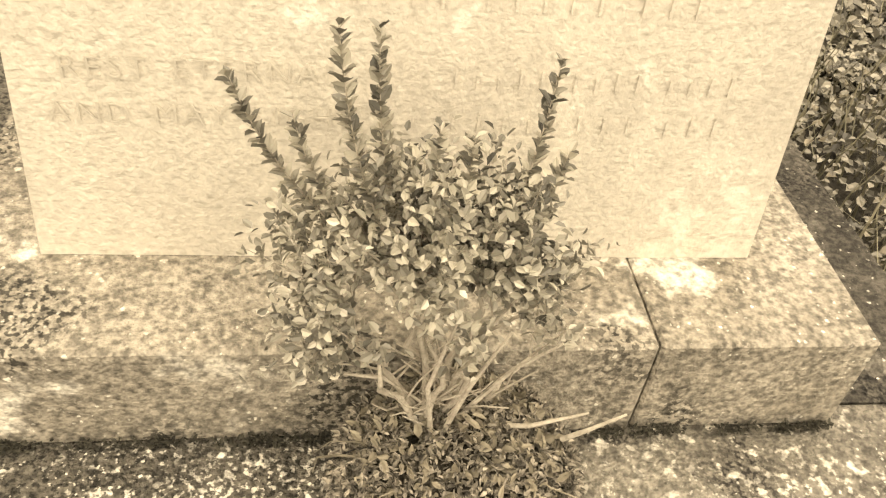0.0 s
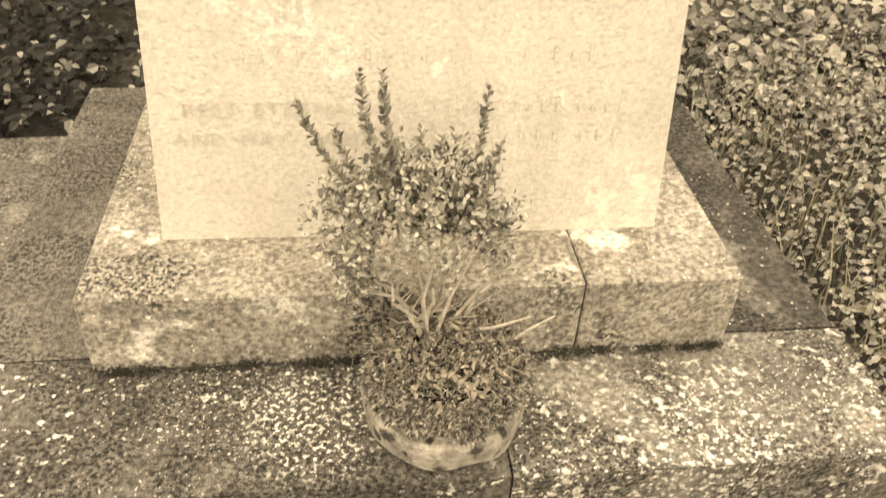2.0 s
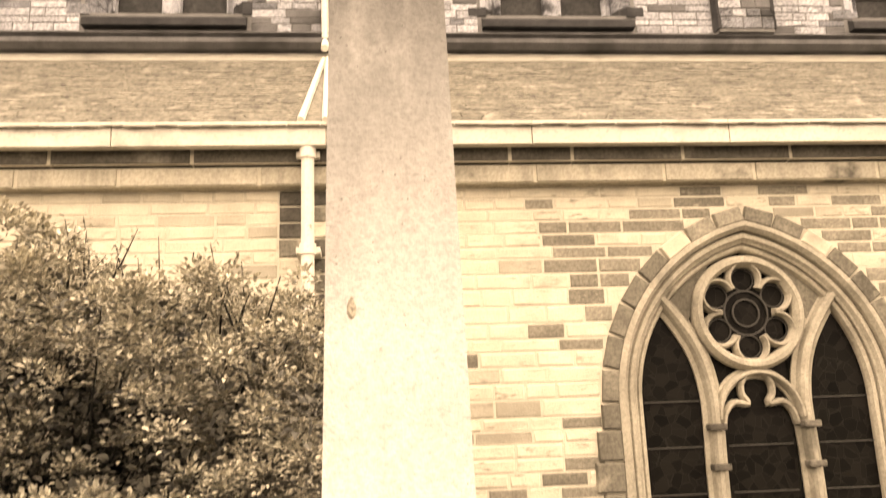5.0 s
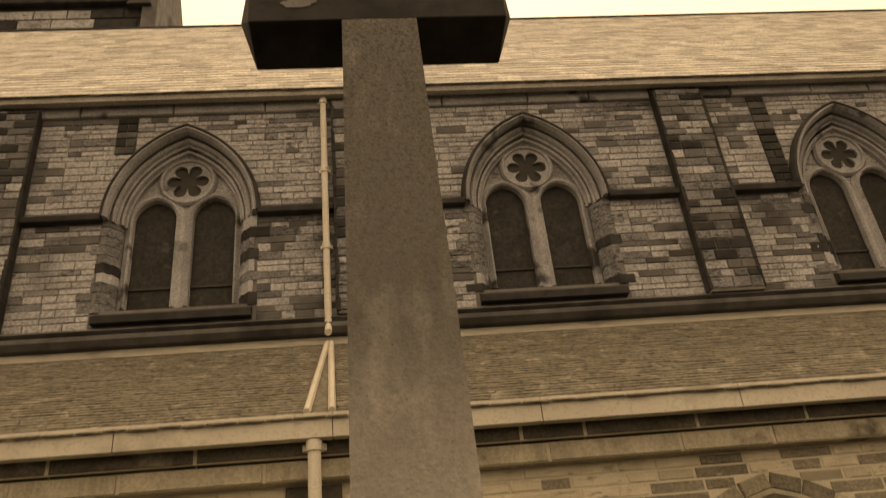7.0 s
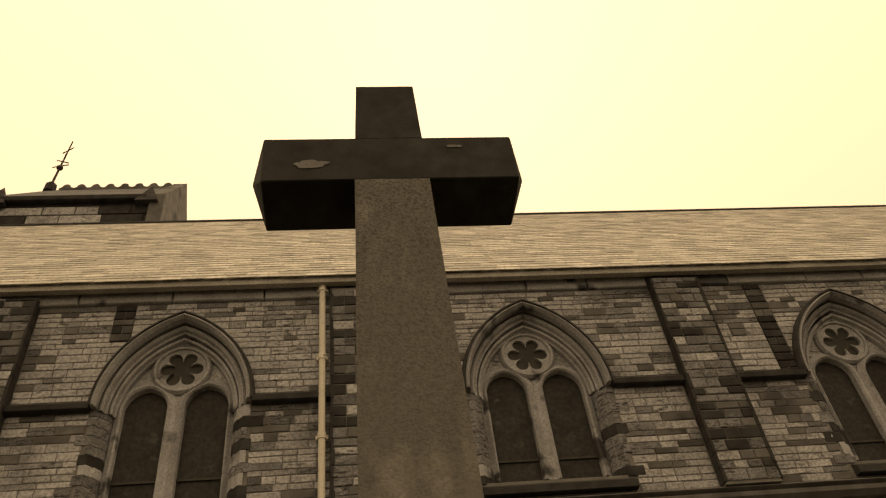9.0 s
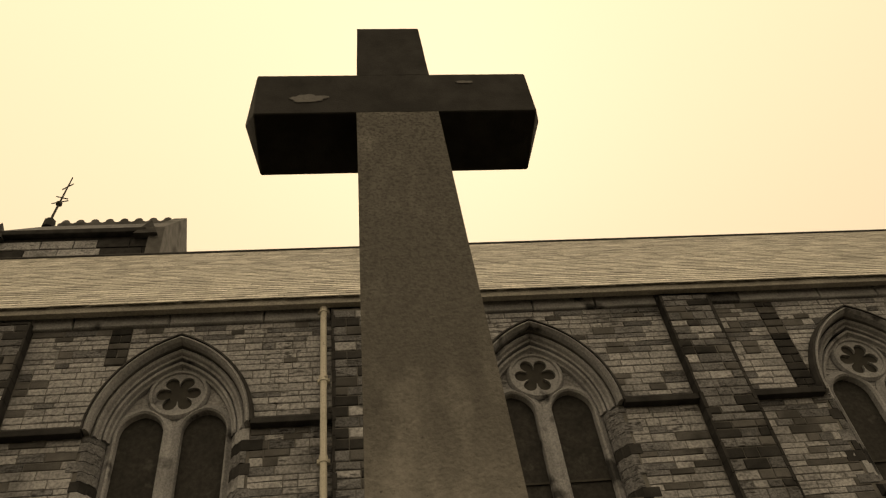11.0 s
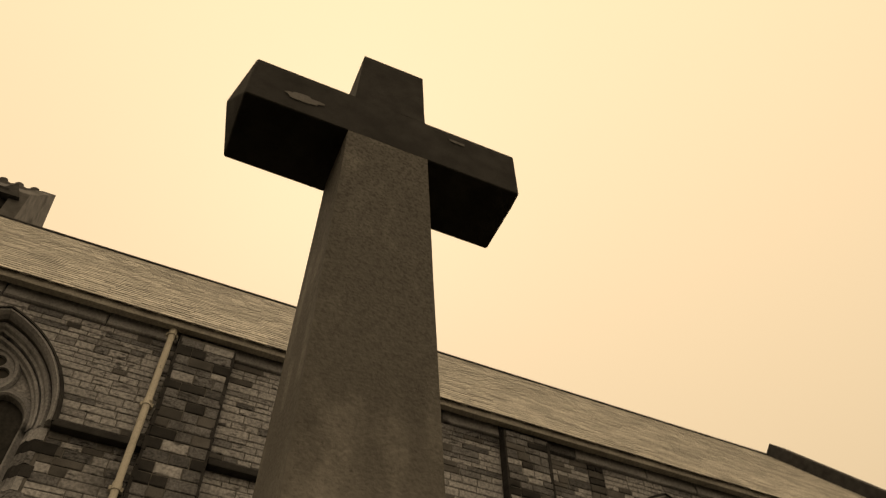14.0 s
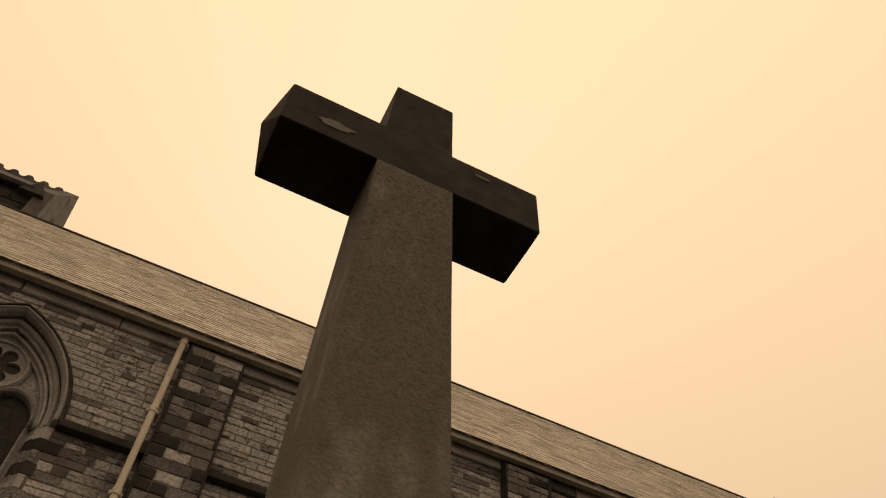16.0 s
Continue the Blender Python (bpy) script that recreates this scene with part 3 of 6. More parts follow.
def stone_mesh(name, length, height, depth, mat, variant):
    """One squared block with worn edges and a slightly uneven face; alike blocks share it."""
    key = (name, round(length, 2), round(height, 3), round(depth, 3), mat.name, variant)
    if key not in STONE_CACHE:
        rnd = random.Random(hash((round(length * 100), round(height * 1000), variant)) & 0xFFFF)
        e = min(0.012, height * 0.12)
        a, b = length / 2, height / 2
        j = lambda: rnd.uniform(-0.004, 0.004)
        back = [(-a, 0, -b), (a, 0, -b), (a, 0, b), (-a, 0, b)]
        rim = [(-a + j() + 0.002, -depth * 0.7, -b + 0.002 + j() * 0.5), (a + j() - 0.002, -depth * 0.7, -b + 0.002 + j() * 0.5), (a + j() - 0.002, -depth * 0.7, b - 0.002 + j() * 0.5), (-a + j() + 0.002, -depth * 0.7, b - 0.002 + j() * 0.5)]
        face = [(-a + e, -depth + j(), -b + e), (a - e, -depth + j(), -b + e), (a - e, -depth + j(), b - e), (-a + e, -depth + j(), b - e)]
        faces = [[8, 9, 10, 11]]
        for i in range(4):
            k = (i + 1) % 4
            faces += [[i, k, 4 + k, 4 + i], [4 + i, 4 + k, 8 + k, 8 + i]]
        me = bpy.data.meshes.new(name)
        me.from_pydata(back + rim + face, [], faces)
        me.materials.append(mat)
        STONE_CACHE[key] = me
    return STONE_CACHE[key]


class Masonry:
    """Blocks of a wall: the first ones single parts, the rest joined stone by stone kind."""

    def __init__(self, parent, mat, single, joined_name):
        self.parent, self.mat, self.left, self.name = parent, mat, single, joined_name
        self.rest = {}

    def lay(self, x, y, z, length, height, depth, single=True, mat=None, turn=0.0, name="stone"):
        length, me_mat = round(length, 2), mat or self.mat
        me = stone_mesh(name, length, height, depth, me_mat, random.randrange(3))
        place = Matrix.Translation((x, y, z)) @ Matrix.Rotation(turn, 4, "Y")
        if single and self.left > 0:
            self.left -= 1
            ob = new(name, me)
            ob.parent = self.parent
            ob.matrix_local = place
        else:
            v, f = self.rest.setdefault(me_mat, ([], []))
            k = len(v)
            v += [tuple(place @ p.co) for p in me.vertices]
            f += [[k + i for i in p.vertices] for p in me.polygons]

    def close(self):
        for mat, (v, f) in self.rest.items():
            raw(self.name, v, f, mat, self.parent, kind="stuff")


def courses(masonry, x0, x1, z0, z1, y, heights, lengths, openings, depth, near=None, skip=(), mats=None, joint=0.012):
    """Fills a wall face with random coursed stone, leaving the openings (centre, sill, spring, half, rise) and skip strips (x0, x1) free."""
    z = z0
    while z < z1 - 0.04:
        h = min(random.choice(heights), z1 - z)
        zm = z + h * 0.5
        gaps = list(skip)
        for cx, sill, spring, a, rise in openings:
            w = arch_half(z + 0.3 * h, spring, a, rise)
            if w > 0 and zm > sill:
                gaps.append((cx - w, cx + w))
        gaps.sort()
        x, runs = x0, []
        for a, b in gaps:
            if a > x:
                runs.append((x, min(a, x1)))
            x = max(x, b)
        if x < x1:
            runs.append((x, x1))
        for a, b in runs:
            x = a
            while x < b - 0.03:
                length = random.choice(lengths)
                if b - (x + length) < 0.12:
                    length = b - x
                lx = round(min(length, b - x) - joint, 2)
                if lx > 0.03:
                    single = near is None or (near[0] < x < near[1] and near[2] < z < near[3])
                    masonry.lay(x + lx / 2 + joint / 2, y, zm, lx, round(h - joint, 3), depth * random.uniform(0.8, 1.15), single, mats(x, z) if callable(mats) else random.choice(mats) if mats else None)
                x += length
        z += h


# ---- ground ----
GROUND_Z = -0.17


def ground():
    bm = bmesh.new()
    xs = [-400, -120, -40, -15, -8] + [-6 + 0.25 * i for i in range(57)] + [9, 15, 40, 120, 400]
    ys = [-400, -120, -40, -15, -8] + [-5 + 0.25 * i for i in range(40)] + [6, 12, 40, 120, 400]
    grid = [[bm.verts.new((x, y, GROUND_Z + (0.035 * noise.noise(Vector((x * 1.3, y * 1.3, 0))) if abs(x) < 8 and abs(y) < 6 else 0))) for x in xs] for y in ys]
    for a, b in zip(grid, grid[1:]):
        for i in range(len(xs) - 1):
            bm.faces.new((a[i], a[i + 1], b[i + 1], b[i]))
    return tagged(finish(bm, "ground", M_SOIL, smooth=True), "dark soil churchyard ground with scattered dry leaves", "ground", kind="structure")


ground()

# ---- church: the aisle ----
AISLE_Y, AISLE_BACK = 4.77, 5.35
WIN = (2.955, 0.80, 1.70, 1.15, 1.42)       # centre, sill, spring, half width, rise of the outer moulding
VOUSSOIR = (2.955, 0.55, 1.70, 1.285, 1.54)
aisle = tagged(new("wall_aisle"), "church aisle wall of coursed pale sandstone", "wall", kind="structure")


def aisle_wall():
    bm = bmesh.new()
    pierced_wall(bm, -9, 16, AISLE_Y, AISLE_BACK, -0.5, 3.80, [WIN])
    part("wall_core", bm, M_MORTAR, aisle)
    # stepped base courses below the window
    rows = [(-0.5, -0.22, 0.20, M_RUBBLE), (-0.22, 0.03, 0.14, M_SOOT), (0.03, 0.28, 0.09, M_RUBBLE_DARK), (0.28, 0.47, 0.085, M_VOUSSOIR)]
    base = Masonry(aisle, M_DRESSED, 120, "base_stones")
    for z0, z1, d, m in rows:
        x = -5.0 + random.uniform(0, 0.3)
        while x < 7.0:
            length = random.choice((0.38, 0.46, 0.55, 0.64))
            base.lay(x + length / 2, AISLE_Y, (z0 + z1) / 2, length - 0.012, z1 - z0 - 0.01, d, True, m)
            x += length
    # drip course over the base
    bm = bmesh.new()
    box(bm, -9, 16, AISLE_Y - 0.16, AISLE_Y, 0.475, 0.545)
    bmesh.ops.bevel(bm, geom=[e for e in bm.edges], offset=0.015, segments=2, affect="EDGES")
    part("drip_course", bm, M_SOOT, aisle)
    base.close()


aisle_wall()


def cornice():
    """Corbel table, dark frieze and gutter along the aisle."""
    blocks = Masonry(aisle, M_FRIEZE, 90, "cornice_stones")
    for z0, z1, d, m, name in ((3.425, 3.582, 0.12, M_CORNICE, "cornice_stone"), (3.587, 3.775, 0.17, M_FRIEZE_DARK, "cornice_stone")):
        x = -6.0
        while x < 9:
            length = random.choice((0.9, 1.05, 0.75, 0.5))
            blocks.lay(x + length / 2, AISLE_Y, (z0 + z1) / 2, length - 0.014, z1 - z0, d, True, m, name=name)
            x += length
    blocks.close()
    for z0, z1, d in ((3.425, 3.582, 0.108), (3.587, 3.775, 0.158)):
        bm = bmesh.new()
        box(bm, -6, 9.4, AISLE_Y - d, AISLE_Y - 0.001, z0 + 0.004, z1 - 0.004)
        part("mortar_bed", bm, M_MORTAR, aisle, "pale lime mortar between the cornice stones")
    x = -8.3
    while x < 14:
        bm = bmesh.new()
        box(bm, x, x + 1.58, AISLE_Y - 0.30, AISLE_Y - 0.215, 3.685, 3.878)
        part("gutter_length", bm, M_GUTTER, aisle, "pale painted box gutter", bevel=0.006)
        x += 1.585


cornice()


def slates(parent, x0, x1, y0, z0, y1, z1, rise, lengths, mat, name, near=(-1.5, 4.5), single=300):
    """Rows of overlapping slates up a slope, joined."""
    slope = Vector((0, y1 - y0, z1 - z0))
    total = slope.length
    d = slope / total
    up = Vector((0, -d.z, d.y))
    v, f = [], []
    s = 0.0
    while s < total:
        r = min(rise, total - s)
        x = x0 - random.uniform(0, lengths)
        while x < x1:
            w = lengths * random.uniform(0.75, 1.25)
            lift = random.uniform(0.007, 0.012)
            a, b = Vector((0, y0, z0)) + d * (s - 0.03 + random.uniform(-0.008, 0.008)) + up * lift, Vector((0, y0, z0)) + d * (s + r) + up * 0.003
            k = len(v)
            for p, o in ((a, 0.0), (b, 0.0)):
                for xx in (max(x + 0.004, x0), min(x + w - 0.004, x1)):
                    v.append((xx, p.y, p.z))
            lo = a - up * 0.011
            v += [(max(x + 0.004, x0), lo.y, lo.z), (min(x + w - 0.004, x1), lo.y, lo.z)]
            f += [[k, k + 1, k + 3, k + 2], [k + 4, k + 5, k + 1, k]]
            if single > 0 and near[0] < x < near[1]:
                single -= 1
                raw("slate", v[k:], [[0, 1, 3, 2], [4, 5, 1, 0]], mat, parent)
                del v[k:], f[-2:]
            x += w
        s += rise
    return raw(name, v, f, mat, parent, kind="stuff")


def aisle_roof():
    roof = tagged(new("roof_aisle"), "lean-to aisle roof of dark mossy slates", "roof", kind="structure")
    bm = bmesh.new()
    v = [bm.verts.new(p) for p in ((-9, 4.50, 3.84), (16, 4.50, 3.84), (16, 6.46, 5.36), (-9, 6.46, 5.36), (-9, 4.62, 3.77), (16, 4.62, 3.77), (16, 6.46, 5.2), (-9, 6.46, 5.2))]
    for q in ((0, 1, 2, 3), (4, 7, 6, 5), (0, 4, 5, 1), (1, 5, 6, 2), (2, 6, 7, 3), (3, 7, 4, 0)):
        bm.faces.new([v[i] for i in q])
    part("roof_deck", bm, M_SLATE_LOW, roof)
    slates(roof, -6.5, 10, 4.47, 3.845, 6.45, 5.36, 0.075, 0.20, M_SLATE_LOW, "slates")
    bm = bmesh.new()
    v = [bm.verts.new(p) for p in ((-9, 6.33, 5.285), (16, 6.33, 5.285), (16, 6.44, 5.42), (-9, 6.44, 5.42))]
    bm.faces.new(v)
    bmesh.ops.solidify(bm, geom=list(bm.faces), thickness=0.02)
    part("flashing", bm, M_GUTTER, roof, "pale mortar flashing along the roof's head")


aisle_roof()


def smooth_path(points, steps=5):
    """A smooth path through the given points."""
    out = []
    for i in range(len(points) - 1):
        p = [points[max(i - 1, 0)], points[i], points[i + 1], points[min(i + 2, len(points) - 1)]]
        for k in range(steps):
            u = k / steps
            out.append(tuple(0.5 * (2 * p[1][c] + (p[2][c] - p[0][c]) * u + (2 * p[0][c] - 5 * p[1][c] + 4 * p[2][c] - p[3][c]) * u * u + (3 * p[1][c] - p[0][c] - 3 * p[2][c] + p[3][c]) * u ** 3) for c in (0, 1)))
    return out + [points[-1]]


def aisle_window():
    cx, spring = WIN[0], WIN[2]
    w = tagged(new("window_1"), "three-light pointed church window with a six-foiled rose and dark stained glass", "window", kind="structure")
    Y = AISLE_Y
    # arch orders, from the wall face inwards
    for name, a, h, prof in (("outer_moulding", 1.15, 1.42, [(0.0, Y - 0.022), (-0.045, Y - 0.035), (-0.075, Y + 0.0), (-0.08, Y + 0.10), (0.0, Y + 0.10)]),
                             ("inner_moulding", 1.07, 1.335, [(0.0, Y + 0.045), (-0.02, Y + 0.02), (-0.05, Y + 0.02), (-0.07, Y + 0.05), (-0.085, Y + 0.06), (-0.085, Y + 0.18), (0.0, Y + 0.18)]),
                             ("window_frame", 0.985, 1.25, [(0.0, Y + 0.10), (-0.02, Y + 0.075), (-0.045, Y + 0.085), (-0.06, Y + 0.12), (-0.06, Y + 0.24), (0.0, Y + 0.24)])):
        bm = bmesh.new()
        sweep(bm, arch(cx, spring, a, h, 0.80, 20), prof)
        part(name, bm, M_DRESSED, w)
    ring = Masonry(w, M_RUBBLE, 60, "voussoirs")
    path = arch(cx, spring, 1.218, 1.480, None, 16)
    for (xa, za), (xb, zb) in zip(path[::2], path[2::2]):
        length = math.hypot(xb - xa, zb - za)
        ang = math.atan2(zb - za, xb - xa)
        ring.lay((xa + xb) / 2, Y, (za + zb) / 2, length - 0.016, 0.128, 0.03, True, M_VOUSSOIR if (za + zb) / 2 < 2.85 else random.choice((M_VOUSSOIR, M_RUBBLE_DARK, M_RUBBLE)), -ang, "voussoir")
    for sx in (-1, 1):
        z = 0.56
        for h, l in ((0.24, 0.56), (0.24, 0.17), (0.23, 0.22), (0.23, 0.19), (0.20, 0.14)):
            ring.lay(cx + sx * (1.153 + l / 2), Y, z + h / 2, l, h - 0.014, 0.032, True, M_VOUSSOIR, 0.0, "jamb_stone")
            z += h
    ring.close()
    # sill with a sloping top
    bm = bmesh.new()
    prof = [(Y - 0.15, 0.55), (Y - 0.15, 0.62), (Y - 0.02, 0.72), (Y + 0.14, 0.88), (Y + 0.14, 0.55)]
    rings = [[bm.verts.new((x, y, z)) for y, z in prof] for x in (cx - 1.14, cx + 1.14)]
    for i in range(5):
        bm.faces.new((rings[0][i], rings[0][(i + 1) % 5], rings[1][(i + 1) % 5], rings[1][i]))
    bm.faces.new(rings[0])
    bm.faces.new(rings[1][::-1])
    part("window_sill", bm, M_FRIEZE_DARK, w, "weathered sloping stone sill")
    g = Y + 0.09
    bar = [(0.085, g + 0.06), (0.085, g + 0.04), (0.05, g + 0.03), (0.035, g - 0.02), (0.015, g - 0.045), (-0.015, g - 0.045), (-0.035, g - 0.02), (-0.05, g + 0.03), (-0.085, g + 0.04), (-0.085, g + 0.06)]
    slim = [(o * 0.55, y) for o, y in bar]
    # mullions that bend into the side lights' heads and clasp the rose
    for sx in (-1, 1):
        bm = bmesh.new()
        path = [(cx + sx * x, z) for x, z in ((0.385, 0.84), (0.38, 1.20), (0.37, 1.50), (0.37, 1.72), (0.405, 1.95), (0.48, 2.16), (0.60, 2.36), (0.72, 2.52))]
        sweep(bm, smooth_path(path), bar)
        mull = part("mullion", bm, M_DRESSED, w)
        for zc in (1.50, 1.20):
            bm = bmesh.new()
            box(bm, cx + sx * 0.378 - 0.07, cx + sx * 0.378 + 0.07, g - 0.075, g + 0.02, zc - 0.03, zc + 0.02)
            part("capital", bm, M_FRIEZE_DARK, mull, bevel=0.014)
        # sunk stone panel between the light's head and the rose
        bm = bmesh.new()
        plate(bm, [(cx + sx * x, z) for x, z in ((0.40, 2.58), (0.50, 2.30), (0.70, 2.48), (0.66, 2.62), (0.50, 2.78), (0.34, 2.88), (0.28, 2.74))], g + 0.035)
        part("spandrel", bm, M_VOUSSOIR, w)
    # round head of the middle light over its trefoil
    bm = bmesh.new()
    sweep(bm, [(cx - 0.335 * math.cos(math.pi * i / 24), 1.55 + 0.355 * math.sin(math.pi * i / 24)) for i in range(25)], slim)
    part("light_head", bm, M_DRESSED, w)
    for sx in (-1, 1):
        bm = bmesh.new()
        path = [(cx + sx * x, z) for x, z in ((0.30, 1.50), (0.275, 1.60), (0.20, 1.675), (0.085, 1.665), (0.125, 1.74), (0.12, 1.83), (0.06, 1.90))]
        sweep(bm, smooth_path(path, 4), [(0.026, g + 0.055), (0.026, g + 0.02), (0.008, g - 0.012), (-0.008, g - 0.012), (-0.026, g + 0.02), (-0.026, g + 0.055)])
        part("cusp", bm, M_DRESSED, w)
    # rose: an outer ring, six foils that meet in cusps, and a leaded centre
    zr = 2.385
    bm = bmesh.new()
    sweep(bm, circle(cx, zr, 0.415), [(0.05, g + 0.06), (0.05, g), (0.02, g - 0.05), (-0.012, g - 0.05), (-0.045, g + 0.01), (-0.045, g + 0.06)], True)
    part("rose_ring", bm, M_DRESSED, w)
    for k in range(6):
        out = math.pi / 2 + k * math.pi / 3
        fx, fz = cx + 0.272 * math.cos(out), zr + 0.272 * math.sin(out)
        path = [(fx + 0.128 * math.cos(out + t), fz + 0.128 * math.sin(out + t)) for t in [radians(128 - 256 * i / 22) for i in range(23)]]
        bm = bmesh.new()
        sweep(bm, path, [(0.024, g + 0.058), (0.024, g + 0.02), (0.006, g - 0.02), (-0.006, g - 0.02), (-0.02, g + 0.02), (-0.02, g + 0.058)])
        part("foil", bm, M_DRESSED, w)
        bm = bmesh.new()
        sweep(bm, circle(fx, fz, 0.092, 24), [(0.005, g + 0.062), (0.005, g + 0.048), (-0.005, g + 0.048), (-0.005, g + 0.062)], True)
        part("leading", bm, M_IRON, w)
    for r in (0.18, 0.11):
        bm = bmesh.new()
        sweep(bm, circle(cx, zr, r, 36), [(0.007, g + 0.062), (0.007, g + 0.045), (-0.007, g + 0.045), (-0.007, g + 0.062)], True)
        part("rose_centre", bm, M_IRON, w)
    # glass
    side = [(0.30, 0.82), (0.96, 0.82)] + [(arch_half(1.70 + 0.1 * i, 1.70, 0.955, 1.21), 1.70 + 0.1 * i) for i in range(9)] + [(0.30, 2.30)]
    for out in ([(cx - x, z) for x, z in side], [(cx + x, z) for x, z in side], [(cx - 0.29, 0.82)] + arch(cx, 1.50, 0.295, 0.42) + [(cx + 0.29, 0.82)], circle(cx, zr, 0.40)):
        bm = bmesh.new()
        plate(bm, out, g + 0.065)
        part("pane", bm, M_GLASS, w)
    bm = bmesh.new()
    plate(bm, arch(cx, spring, 0.97, 1.23), g + 0.08)
    part("pane", bm, M_GLASS, w)
    # saddle bars
    for sx in (-1, 0, 1):
        for z in (1.0, 1.35, 1.7):
            if sx == 0 and z > 1.6:
                continue
            bm = bmesh.new()
            box(bm, cx + sx * 0.68 - 0.26, cx + sx * 0.68 + 0.26, g + 0.052, g + 0.060, z - 0.005, z + 0.005)
            part("saddle_bar", bm, M_IRON, w)


aisle_window()

# ---- church: the clerestory and the nave roof ----
CLER_Y = 6.46
BAYS = [-6.215, -2.115, 1.985, 6.085, 10.185]
PIERS = [-4.165, -0.065, 4.035, 8.135]
cler = tagged(new("wall_clerestory"), "soot-stained clerestory wall of squared sandstone", "wall", kind="structure")


def clerestory():
    bm = bmesh.new()
    pierced_wall(bm, -9, 16, CLER_Y, CLER_Y + 0.7, 4.9, 8.70, [(c, 5.88, 7.03, 0.80, 1.19) for c in BAYS])
    part("wall_core", bm, M_JOINT, cler)
    for c in PIERS:
        bm = bmesh.new()
        box(bm, c - 0.31, c + 0.31, CLER_Y - 0.12, CLER_Y, 5.64, 8.58)
        part("pier_core", bm, M_JOINT, cler)
    # roll moulding at the foot, string course at the springing, frieze under the gutter
    bm = bmesh.new()
    prof = [(CLER_Y, 5.43), (CLER_Y - 0.08, 5.44), (CLER_Y - 0.14, 5.49), (CLER_Y - 0.14, 5.54), (CLER_Y - 0.08, 5.57), (CLER_Y - 0.13, 5.60), (CLER_Y - 0.02, 5.67), (CLER_Y, 5.67)]
    rings = [[bm.verts.new((x, y, z)) for y, z in prof] for x in (-9, 16)]
    for i in range(len(prof)):
        j = (i + 1) % len(prof)
        bm.faces.new((rings[0][i], rings[0][j], rings[1][j], rings[1][i]))
    part("roll_moulding", bm, M_FRIEZE, cler)
    edges = [-9] + [e for c in BAYS for e in (c - 0.86, c + 0.86)] + [16]
    for a, b in zip(edges[::2], edges[1::2]):
        cuts = [a] + [e for c in PIERS if a < c < b for e in (c - 0.328, c + 0.328)] + [b]
        for u, v in zip(cuts[::2], cuts[1::2]):
            bm = bmesh.new()
            box(bm, u, v, CLER_Y - 0.11, CLER_Y, 6.985, 7.065)
            part("string_course", bm, M_SOOT, cler, bevel=0.012)
    frieze = Masonry(cler, M_FRIEZE, 40, "frieze_stones")
    x = -8.0
    while x < 14:
        l = random.choice((0.8, 1.1, 1.4))
        frieze.lay(x + l / 2, CLER_Y, 8.645, l - 0.014, 0.26, 0.05, True, random.choice((M_DRESSED_HIGH, M_PIER, M_DRESSED_HIGH)), 0.0, "frieze_stone")
        x += l
    frieze.close()
    bm = bmesh.new()
    box(bm, -9, 16, CLER_Y - 0.19, CLER_Y - 0.10, 8.63, 8.738)
    part("eaves_gutter", bm, M_EAVES, cler, "pale stone eaves gutter", bevel=0.008)


clerestory()


